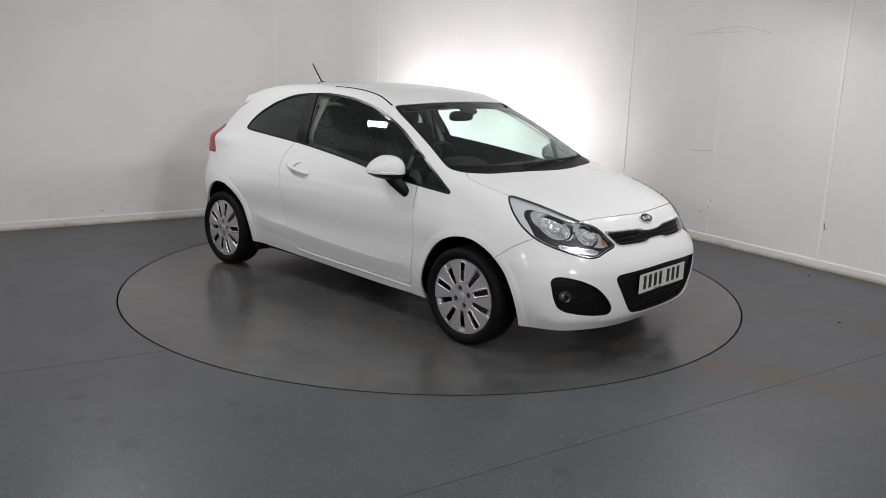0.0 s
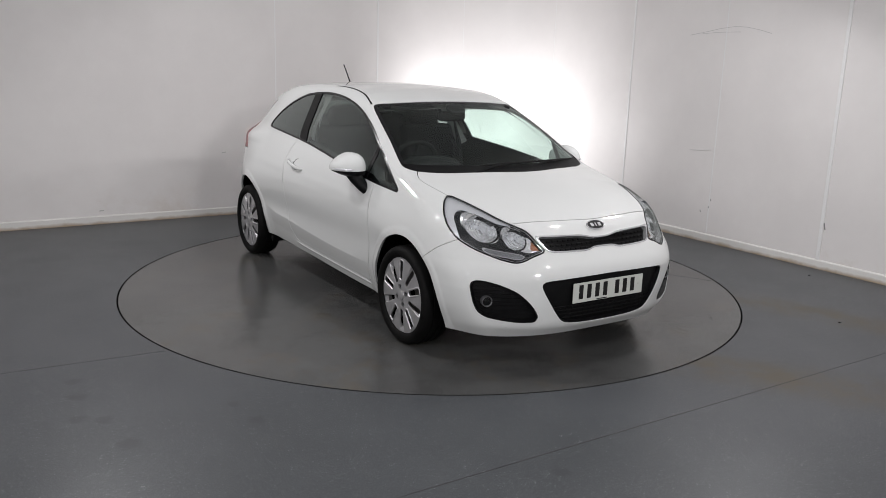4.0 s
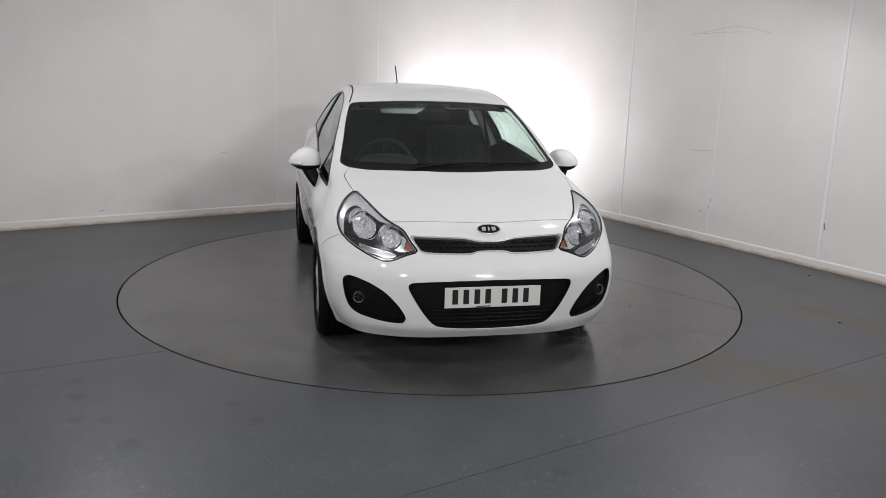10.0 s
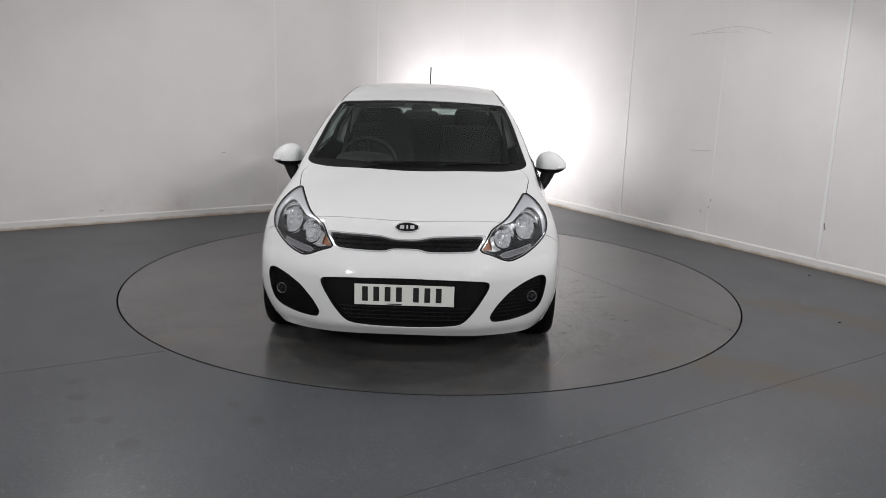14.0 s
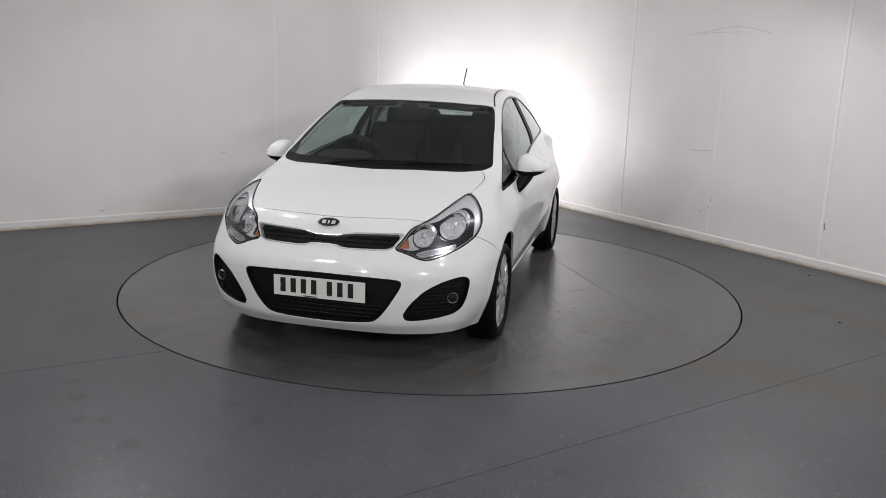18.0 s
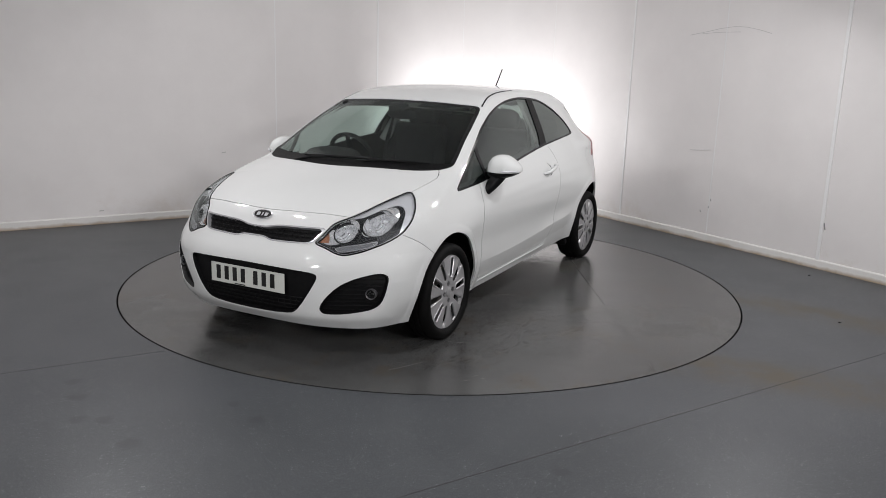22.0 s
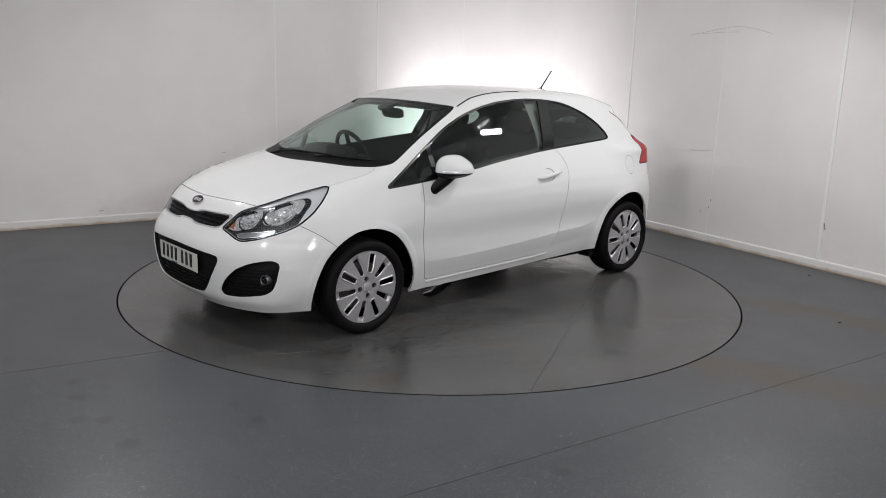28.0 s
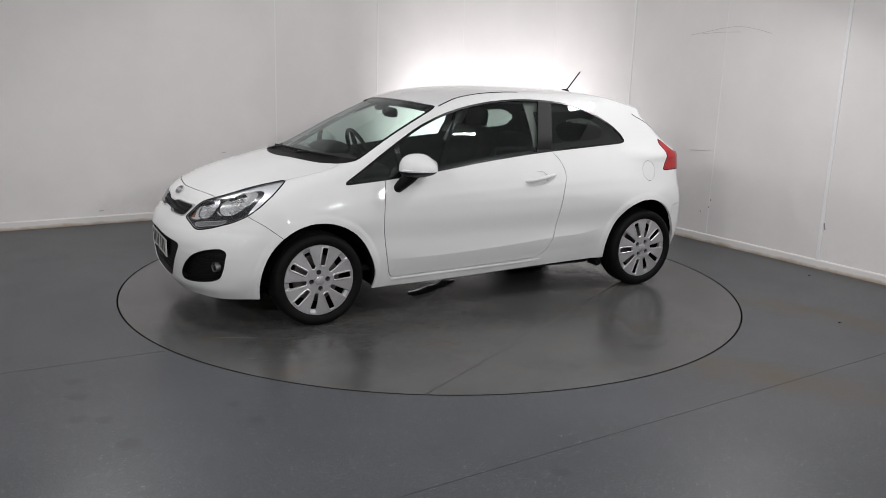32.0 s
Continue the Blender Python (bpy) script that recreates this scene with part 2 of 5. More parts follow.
    if scuffs:
        # lifted, crinkled vinyl towards one side of the disc
        off = nodes.new("ShaderNodeVectorMath")
        off.operation = "DISTANCE"
        off.inputs[1].default_value = (-1.13, .30, 0)
        links.new(at, off.inputs[0])
        crinkle = add(nodes, "ShaderNodeBump", Strength=0.8, Distance=0.006)
        links.new(math("MULTIPLY", step(off.outputs["Value"], .42, .15), noise_of(9.0, 4.0, .65)), crinkle.inputs["Height"])
        links.new(normal, crinkle.inputs["Normal"])
        normal = crinkle.outputs["Normal"]
    links.new(normal, b.inputs["Normal"])
    return m


wall_paint = wall_material()
skirting_paint = skirting_material()
joint_paint = material("joint_strip_paint", (.82, .82, .82), .35)
floor_vinyl = floor_material("floor_vinyl", (.068, .074, .081), (.092, .099, .107), .9, .36, tracks=True)
disc_vinyl = floor_material("turntable_vinyl", (.071, .072, .0715), (.097, .098, .0965), .28, .22, scuffs=.6)
ceiling_paint = vary(material("ceiling_paint", (.54, .54, .54), .8), 2, (.51, .51, .51), (.57, .57, .57))


def curve(*pts):
    """A smooth monotone curve through (a, b) pairs."""
    xs = np.array([p[0] for p in pts], float)
    ys = np.array([p[1] for p in pts], float)
    h = np.diff(xs)
    d = np.diff(ys) / h
    m = np.concatenate([[d[0]], (d[1:] + d[:-1]) / 2, [d[-1]]])
    for i in range(len(d)):
        if d[i] == 0:
            m[i] = m[i + 1] = 0
        else:
            a, b = m[i] / d[i], m[i + 1] / d[i]
            if a < 0:
                m[i] = a = 0
            if b < 0:
                m[i + 1] = b = 0
            s = a * a + b * b
            if s > 9:
                m[i], m[i + 1] = 3 * a * d[i] / s ** 0.5, 3 * b * d[i] / s ** 0.5

    def at(x):
        x = np.clip(x, xs[0], xs[-1])
        i = np.clip(np.searchsorted(xs, x) - 1, 0, len(h) - 1)
        t = (x - xs[i]) / h[i]
        return ((1 + 2 * t) * (1 - t) ** 2 * ys[i] + t * (1 - t) ** 2 * h[i] * m[i]
                + t * t * (3 - 2 * t) * ys[i + 1] + t * t * (t - 1) * h[i] * m[i + 1])
    return at


def smax(a, b, k):
    """The larger of two fields, with a fillet of about k."""
    h = np.maximum(k - np.abs(a - b), 0) / k
    return np.maximum(a, b) + h * h * k / 4


# the hatchback's form: x forwards, y to its left, z up, the origin on the floor midway between the axles
WIDTH = curve((-1.95, 0.738), (-1.8, 0.774), (-1.6, 0.822), (-1.3, 0.870), (-0.9, 0.857), (-0.3, 0.851), (0.5, 0.849), (1, 0.852), (1.3, 0.860), (1.55, 0.858), (1.75, 0.842), (1.9, 0.820), (2.1, 0.759))
TUCK = curve((0.15, 0.086), (0.22, 0.059), (0.3, 0.034), (0.4, 0.013), (0.52, 0.005), (0.64, -0.011), (0.72, -0.013), (0.8, -0.002), (0.87, 0.013), (0.95, 0.047), (1.05, 0.102))
CABIN = curve((-1.9, -0.15), (-1.7, -0.105), (-1.5, -0.066), (-1.2, -0.013), (-0.9, 0.005), (-0.3, 0.024), (0.4, 0.032), (0.8, 0.003), (1.07, -0.035), (1.5, -0.056), (2, -0.150))
CENTRE = curve((-1.75, 1.29), (-1.6, 1.318), (-1.4, 1.364), (-1.13, 1.426), (-0.9, 1.451), (-0.6, 1.463), (-0.3, 1.466), (0, 1.455), (0.2, 1.429), (0.34, 1.395), (0.43, 1.369), (0.6, 1.303), (0.8, 1.212), (1, 1.111), (1.14, 1.042), (1.25, 1.004), (1.33, 0.986), (1.45, 0.958), (1.65, 0.903), (1.85, 0.831), (1.97, 0.776), (2.1, 0.665))
NOSE = curve((0.15, 1.985), (0.2, 2.025), (0.25, 2.066), (0.32, 2.085), (0.42, 2.096), (0.5, 2.097), (0.56, 2.083), (0.62, 2.045), (0.66, 2.015), (0.76, 1.955), (0.8, 1.914), (0.9, 1.705), (1, 1.307))
NOSE_PLAN = curve((0, 0.000), (0.2, 0.004), (0.4, 0.038), (0.55, 0.111), (0.65, 0.183), (0.72, 0.250), (0.78, 0.313), (0.83, 0.387), (0.9, 0.581))
TAIL = curve((0.15, -1.821), (0.2, -1.859), (0.3, -1.916), (0.5, -1.943), (0.65, -1.936), (0.8, -1.90), (0.95, -1.888), (1.01, -1.862), (1.06, -1.785), (1.1, -1.738), (1.23, -1.60), (1.28, -1.54), (1.31, -1.525), (1.45, -1.525))
TAIL_PLAN = curve((0, 0.000), (0.4, 0.04), (0.6, 0.109), (0.7, 0.165), (0.78, 0.240), (0.83, 0.379), (0.9, 0.654))
CREASE = curve((-.95, .49), (-.74, .449), (-.475, .434), (-.2, .412), (.11, .393), (.41, .381), (.62, .378), (.85, .38))
FOOT = curve((-.95, .30), (-.37, .284), (-.256, .276), (.113, .264), (.546, .252), (.85, .243))
LAMP_BULGE = curve((.68, 0), (.78, .008), (.87, .028), (.93, .047), (.985, .068), (1.015, .062), (1.05, .032), (1.09, .010), (1.14, 0))


def half_width(x, z):
    # flared arches and the hollow along the lower door
    front, rear = np.hypot(x - 1.285, z - .285), np.hypot(x + 1.30, z - .31)
    ease = lambda a: np.clip(a, 0, 1) ** 2 * (3 - 2 * np.clip(a, 0, 1))
    flare = .007 * ease((.420 - front) / .03) + .007 * ease((.414 - rear) / .03)
    door = ease((.86 - x) / .10) * ease((x + .93) / .12)
    low = np.maximum(z - CREASE(x), 0) / .085
    hollow = .0055 * low * np.exp(1 - low) * ease((.80 - x) / .3) * ease((x + .95) / .4)
    # below the crease the door turns in
    hollow = hollow + door * .10 * np.clip(CREASE(x) - z, 0, .10)
    shoulder = .004 * np.exp(-((z - .80 + .03 * x) / .03) ** 2)
    # the wing narrows beside the headlight, and the bumper's corner tucks in below
    pinch = .024 * np.exp(-((z - .82) / .07) ** 2) * ease((x - 1.25) / .3) * ease((2.05 - x) / .4)
    pinch = pinch + .05 * np.clip((.36 - z) / .18, 0, 1) ** 1.5 * ease((x - 1.55) / .25)
    lower = WIDTH(x) - TUCK(z) + flare - hollow + shoulder - pinch
    upper = .80 + CABIN(x) - .56 * (z - .92) - .12 * (z - 1.12) ** 2
    return -smax(-lower, -upper, .05) + LAMP_BULGE(z) * ease((-1.04 - x) / .46)


def top_height(x, y):
    ws = np.clip((x - .2) / .25, 0, 1) * np.clip((1.95 - x) / .5, 0, 1)
    return CENTRE(x + (.05 + .25 * ws) * y * y) - (.11 - .03 * ws) * y * y


def car_form(x, y, z):
    """Below zero inside the car's skin."""
    y = np.abs(y)
    side = y - half_width(x, z)
    slope = np.abs(CENTRE(x + .02) - CENTRE(x - .02)) / .04
    top = (z - top_height(x, y)) / np.sqrt(1 + slope ** 2)
    nose = (x - NOSE(z) + NOSE_PLAN(y) * (1 - .12 * np.clip((.60 - z) / .15, 0, 1))) * .85
    tail = (TAIL(z) + TAIL_PLAN(y) - x) * .9
    k = .045 + .06 * np.clip((x - 1.1) / .4, 0, 1)
    f = smax(side, top, k)
    f = smax(f, nose, .08)
    return smax(f, tail, .07 - .05 * np.clip((z - 1.26) / .05, 0, 1))


# ---- building ----
def link_mesh(name, verts, faces, mat, parent=None, smooth=True, normals=None, label=""):
    me = bpy.data.meshes.new(name)
    me.from_pydata([tuple(v) for v in verts], [], [tuple(int(i) for i in f) for f in faces])
    me.materials.append(mat)
    me.polygons.foreach_set("use_smooth", [smooth] * len(me.polygons))
    me.update()
    if normals is not None:
        me.normals_split_custom_set_from_vertices([tuple(n) for n in normals])
    ob = new(name, me)
    if parent:
        ob.parent = parent
    return tagged(ob, label)


def part(name, bm, mat, parent, label="", smooth=False):
    """One mesh under a thing or under a part."""
    me = bpy.data.meshes.new(name)
    bmesh.ops.recalc_face_normals(bm, faces=bm.faces)
    bm.to_mesh(me)
    bm.free()
    me.materials.append(mat)
    if smooth:
        me.polygons.foreach_set("use_smooth", [True] * len(me.polygons))
        me.set_sharp_from_angle(angle=radians(38))
    ob = new(name, me)
    ob.parent = parent
    return tagged(ob, label)


def box(sx, sy, sz, m=Matrix(), bevel=0.0, segments=3, bm=None):
    bm = bm or bmesh.new()
    made = bmesh.ops.create_cube(bm, size=1, matrix=m @ Matrix.Diagonal((sx, sy, sz, 1)))
    if bevel:
        edges = list({e for v in made["verts"] for e in v.link_edges})
        bmesh.ops.bevel(bm, geom=edges, offset=bevel, segments=segments, profile=0.5, affect="EDGES")
    return bm


def lathe(profile, m=Matrix(), steps=64, bm=None):
    """Turn (radius, height) pairs about the z axis of m."""
    bm = bm or bmesh.new()
    rings = []
    for r, h in profile:
        if r < 1e-5:
            rings.append([bm.verts.new(m @ Vector((0, 0, h)))])
        else:
            rings.append([bm.verts.new(m @ Vector((r * math.cos(a), r * math.sin(a), h))) for a in np.linspace(0, 2 * math.pi, steps, False)])
    for a, b in zip(rings, rings[1:]):
        for i in range(steps):
            j = (i + 1) % steps
            face = [a[i % len(a)], a[j % len(a)], b[j % len(b)], b[i % len(b)]]
            face = list(dict.fromkeys(face))
            if len(face) > 2:
                bm.faces.new(face)
    return bm


def tube(points, radius, sides=10, bm=None, closed=False):
    """A round bar along points; radius may be one number or one for each point."""
    bm = bm or bmesh.new()
    pts = [Vector(p) for p in points]
    n = len(pts)
    radii = radius if isinstance(radius, (list, tuple)) else [radius] * n
    rings = []
    for i, p in enumerate(pts):
        a = pts[(i - 1) % n] if closed or i else p
        b = pts[(i + 1) % n] if closed or i < n - 1 else p
        way = (b - a).normalized()
        side = way.orthogonal().normalized() if abs(way.z) > .95 else way.cross(Vector((0, 0, 1))).normalized()
        up = side.cross(way)
        rings.append([bm.verts.new(p + radii[i] * (math.cos(t) * side + math.sin(t) * up)) for t in np.linspace(0, 2 * math.pi, sides, False)])
    for i in range(n if closed else n - 1):
        a, b = rings[i], rings[(i + 1) % n]
        for k in range(sides):
            bm.faces.new((a[k], a[(k + 1) % sides], b[(k + 1) % sides], b[k]))
    if not closed:
        bm.faces.new(rings[0])
        bm.faces.new(rings[-1])
    return bm


def ellipsoid(sx, sy, sz, m=Matrix(), power=1.0, bm=None, u=40, v=24):
    """A rounded body; power under 1 makes it boxier."""
    bm = bm or bmesh.new()
    made = bmesh.ops.create_uvsphere(bm, u_segments=u, v_segments=v, radius=1)
    for q in made["verts"]:
        c = q.co
        q.co = m @ Vector([s * math.copysign(abs(k) ** power, k) for s, k in zip((sx, sy, sz), c)])
    return bm


def net(form, low, high, step):
    """The zero surface of a field, as quads whose corners lie on it."""
    n = [int(round((b - a) / step)) + 1 for a, b in zip(low, high)]
    ax = [a + step * np.arange(k) for a, k in zip(low, n)]
    f = form(*np.meshgrid(*ax, indexing="ij", sparse=True))
    inside = f < 0
    cells = np.array(n) - 1
    ids, spots, crossings = [], [], []
    for d in range(3):
        a, b = [slice(None)] * 3, [slice(None)] * 3
        a[d], b[d] = slice(0, -1), slice(1, None)
        hit = inside[tuple(a)] != inside[tuple(b)]
        i = np.argwhere(hit)
        va, vb = f[tuple(a)][hit], f[tuple(b)][hit]
        p = np.stack([ax[e][i[:, e]] for e in range(3)], -1)
        p[:, d] += step * va / (va - vb)
        o = ((1, 2), (2, 0), (0, 1))[d]
        ring = []
        for s, t in ((1, 1), (0, 1), (0, 0), (1, 0)):
            c = i.copy()
            c[:, o[0]] -= s
            c[:, o[1]] -= t
            bad = ((c < 0) | (c >= cells)).any(1)
            key = (c[:, 0] * cells[1] + c[:, 1]) * cells[2] + c[:, 2]
            key[bad] = -1
            ring.append(key)
            ids.append(key[~bad])
            spots.append(p[~bad])
        q = np.stack(ring, -1)
        flip = va >= 0
        q[flip] = q[flip][:, ::-1]
        crossings.append(q[(q >= 0).all(1)])
    ids, spots = np.concatenate(ids), np.concatenate(spots)
    keys, where = np.unique(ids, return_inverse=True)
    verts = np.stack([np.bincount(where, spots[:, k]) for k in range(3)], -1) / np.bincount(where)[:, None]
    quads = np.searchsorted(keys, np.concatenate(crossings))
    for _ in range(4):
        grad = slope_of(form, verts)
        v = form(*verts.T)
        verts = verts - grad * (v / np.maximum((grad ** 2).sum(1), .05))[:, None]
    return verts, quads


def slope_of(form, verts, e=2e-3):
    return np.stack([(form(*(verts + e * np.eye(3)[k]).T) - form(*(verts - e * np.eye(3)[k]).T)) / (2 * e) for k in range(3)], -1)


def rounded(points, times=2):
    """A closed outline with its corners cut round."""
    p = np.array(points, float)
    for _ in range(times):
        q = np.roll(p, -1, 0)
        p = np.stack([.8 * p + .2 * q, .2 * p + .8 * q], 1).reshape(-1, 2)
    return p


def signed(outline, pts):
    """Signed distance to a closed outline, below zero inside; a plain large value far away."""
    out = np.full(len(pts), 1.0)
    low, high = outline.min(0) - .12, outline.max(0) + .12
    near = ((pts > low) & (pts < high)).all(1)
    p = pts[near]
    best = np.full(len(p), 1e9)
    odd = np.zeros(len(p), bool)
    for a, b in zip(outline, np.roll(outline, -1, 0)):
        ab = b - a
        if ab @ ab < 1e-14:
            continue
        t = np.clip(((p - a) @ ab) / (ab @ ab), 0, 1)
        best = np.minimum(best, ((p - a - t[:, None] * ab) ** 2).sum(1))
        cross = (a[1] > p[:, 1]) != (b[1] > p[:, 1])
        if abs(ab[1]) > 1e-12:
            odd ^= cross & (p[:, 0] < a[0] + (p[:, 1] - a[1]) / ab[1] * ab[0])
    out[near] = np.sqrt(best) * np.where(odd, -1, 1)
    return out


class Skin:
    """A surface of polygons that can be cut along the zero line of a field given at its corners."""

    def __init__(self, verts, polys):
        self.v = [np.array(p) for p in verts]
        self.polys = [tuple(p) for p in polys.tolist()]

    def points(self):
        return np.array(self.v)

    def split(self, polys, d):
        d = np.where(np.abs(d) < 1e-6, 1e-6, d).tolist()
        inside, outside, made = [], [], {}
        for p in polys:
            s = [d[i] < 0 for i in p]
            if all(s):
                inside.append(p)
            elif not any(s):
                outside.append(p)
            else:
                a_side, b_side = [], []
                for k, i in enumerate(p):
                    j = p[(k + 1) % len(p)]
                    (a_side if d[i] < 0 else b_side).append(i)
                    if (d[i] < 0) != (d[j] < 0):
                        key = (min(i, j), max(i, j))
                        if key not in made:
                            t = d[i] / (d[i] - d[j])
                            made[key] = len(self.v)
                            self.v.append(self.v[i] * (1 - t) + self.v[j] * t)
                        a_side.append(made[key])
                        b_side.append(made[key])
                if len(a_side) > 2:
                    inside.append(tuple(a_side))
                if len(b_side) > 2:
                    outside.append(tuple(b_side))
        return inside, outside

    def cut(self, polys, field):
        """field(points) gives the distance; returns what lies inside and outside."""
        return self.split(polys, field(self.points()))

    def gap_cut(self, polys, field, gap):
        """Inside, outside and the strip between them, 2 * gap wide."""
        inner, rest = self.split(polys, field(self.points()) + gap)
        strip, outer = self.split(rest, field(self.points()) - gap)
        return inner, outer, strip

    def mesh(self, name, polys, mat, parent, offset=0.0, rim=0.0, label="", flip=False, form=None):
        """Link polygons as one mesh, moved along the surface's normal, with a rim turned inwards along open edges."""
        used = sorted({i for p in polys for i in p})
        index = {i: k for k, i in enumerate(used)}
        verts = np.array([self.v[i] for i in used])
        normals = slope_of(form or car_form, verts)
        normals /= np.linalg.norm(normals, axis=1)[:, None] + 1e-9
        verts = verts + offset * normals
        faces = [tuple(index[i] for i in p) for p in polys]
        all_v, all_n = [verts], [normals]
        if rim:
            count = {}
            for f in faces:
                for a, b in zip(f, f[1:] + f[:1]):
                    key = (min(a, b), max(a, b))
                    count[key] = None if key in count else (a, b)
            edges = [e for e in count.values() if e]
            ends = sorted({i for e in edges for i in e})
            base = len(verts)
            pos = {i: base + 2 * k for k, i in enumerate(ends)}
            side = {i: np.zeros(3) for i in ends}
            for a, b in edges:
                w = np.cross(verts[b] - verts[a], normals[a])
                w /= np.linalg.norm(w) + 1e-9
                side[a] += w
                side[b] += w
            extra, en = [], []
            for i in ends:
                w = side[i] / (np.linalg.norm(side[i]) + 1e-9)
                extra += [verts[i], verts[i] - rim * normals[i]]
                en += [w, w]
            if extra:
                all_v.append(np.array(extra))
                all_n.append(np.array(en))
            faces += [(pos[b], pos[a], pos[a] + 1, pos[b] + 1) for a, b in edges]
        v, n = np.concatenate(all_v), np.concatenate(all_n)
        if flip:
            faces, n = [f[::-1] for f in faces], -n
        return link_mesh(name, v, faces, mat, parent, normals=n, label=label)


def by_side(skin, polys):
    """The polygons to the car's left and right."""
    left, right = [], []
    for p in polys:
        (left if sum(skin.v[i][1] for i in p) > 0 else right).append(p)
    return (("left", 1, left), ("right", -1, right))


# ---- the room ----
CORNER = Vector((0.949, 4.39, 0))
LEFT_WAY, RIGHT_WAY = Vector((-0.844, -0.537, 0)), Vector((0.537, -0.844, 0))
BEND, HEIGHT, TABLE_RADIUS = 0.764, 3.4, 2.252


def wall_line(inset, start, end):
    """Plan points along the walls, from the left wall round the bend to the right wall, set in by inset; start and end are metres from the corner."""
    c = CORNER + (LEFT_WAY + RIGHT_WAY) * BEND
    r = BEND - inset
    pts = [c - RIGHT_WAY * r + LEFT_WAY * (start - BEND)] if start > BEND else []
    for k in range(33):
        a = k / 32 * math.pi / 2
        pts.append(c - RIGHT_WAY * r * math.cos(a) - LEFT_WAY * r * math.sin(a))
    if end > BEND:
        pts.append(c - LEFT_WAY * r + RIGHT_WAY * (end - BEND))
    return pts


def sweep(name, profile, start, end, mat, label, category=""):
    """A wall or strip: a closed profile of (inset, height) swept along the walls."""
    rows = [[(p.x, p.y, h) for p in wall_line(inset, start, end)] for inset, h in profile]
    n, k = len(rows[0]), len(rows)
    verts = [v for row in rows for v in row]
    faces = []
    for j in range(k):
        for i in range(n - 1):
            a, b = j * n + i, ((j + 1) % k) * n + i
            faces.append((a, a + 1, b + 1, b))
    faces += [tuple(j * n for j in range(k)), tuple(j * n + n - 1 for j in reversed(range(k)))]
    ob = link_mesh(name, verts, faces, mat, smooth=True)
    ob.data.set_sharp_from_angle(angle=radians(30))
    return tagged(ob, label, category, kind="structure")


wall = sweep("wall_back", ((-.010, 0), (-.010, HEIGHT), (-.12, HEIGHT), (-.12, 0)), 7.2, 8.2, wall_paint, "white painted panel wall with a curved corner and scuffs", "wall")
sweep("skirting", ((0, .0), (.016, .0), (.016, .070), (.010, .078), (0, .080)), 7.2, 8.2, skirting_paint, "white skirting board with brown scrub dirt along the floor", "skirting")


def at_wall(side, along, height, inset=0.0):
    """A point on the left ("l") or right ("r") wall, so many metres from the corner."""
    way, inner = (LEFT_WAY, RIGHT_WAY) if side == "l" else (RIGHT_WAY, LEFT_WAY)
    p = CORNER + way * along + inner * inset
    return Vector((p.x, p.y, height)), way, inner


def wall_box(name, side, along, low, high, wide, deep, mat, label, category=""):
    p, way, inner = at_wall(side, along, (low + high) / 2, deep / 2)
    m = Matrix((*[(*v, 0) for v in (way, inner, Vector((0, 0, 1)))], (0, 0, 0, 1))).transposed()
    m.translation = p
    ob = part(name, box(wide, deep, high - low, m, min(wide, deep) * .3, 2), mat, None, label)
    return tagged(ob, label, category, kind="structure")


# the wall's panels, 1.2 m wide, and the curved one in the corner
curved = sweep("panel", ((0, .0), (0, HEIGHT), (-.009, HEIGHT), (-.009, .0)), .77, .77, wall_paint, "")
curved.parent = wall
for side, edges in (("l", (.772, 1.935, 3.15, 7.2)), ("r", (.772, 2.035, 3.20, 4.385, 5.6, 6.8, 8.2))):
    for a, b in zip(edges, edges[1:]):
        p, way, inner = at_wall(side, (a + b) / 2, HEIGHT / 2, -.0045)
        m = Matrix((*[(*v, 0) for v in (way, inner, Vector((0, 0, 1)))], (0, 0, 0, 1))).transposed()
        m.translation = p
        part("panel", box(b - a - .003, .009, HEIGHT, m, .0012, 1), wall_paint, wall)
# joint strips between the 1.2 m wall panels; some stand proud, some are painted over
for side, along, wide, deep in (("l", 1.935, .020, .004), ("l", 3.15, .012, .0015), ("r", 2.035, .022, .008),
                                ("r", 3.20, .012, .003), ("r", 4.385, .030, .012), ("r", 5.6, .016, .004)):
    wall_box("panel_joint", side, along, .081, HEIGHT - .02, wide, deep, joint_paint, "white joint strip between two wall panels", "trim")
for side, along in (("l", .772), ("r", .772)):
    wall_box("panel_joint", side, along, .081, HEIGHT - .02, .006, .0018, joint_paint, "painted joint strip beside the curved corner panel", "trim")

# the walls and ceiling behind and above the camera, added unseen to bounce light
for name, a, b in (("wall_left", CORNER + LEFT_WAY * 7.2, Vector((-5.0, -7.6, 0))), ("wall_front", Vector((-5.0, -7.6, 0)), Vector((5.4, -7.6, 0))),
                   ("wall_right", Vector((5.4, -7.6, 0)), CORNER + RIGHT_WAY * 8.2)):
    way = (b - a).normalized()
    out = Vector((way.y, -way.x, 0)) * .12
    verts = [(*(p + o).xy, h) for h in (0, HEIGHT) for p, o in ((a, out * 0), (b, out * 0), (b, out), (a, out))]
    tagged(link_mesh(name, verts, [(0, 1, 5, 4), (1, 2, 6, 5), (2, 3, 7, 6), (3, 0, 4, 7), (4, 5, 6, 7), (3, 2, 1, 0)], wall_paint, smooth=False),
           "unseen plain white wall added to close the bay and bounce light", "wall", kind="structure")
verts = [(x, y, h) for h in (HEIGHT, HEIGHT + .15) for x, y in ((-7, -8), (7, -8), (7, 6), (-7, 6))]
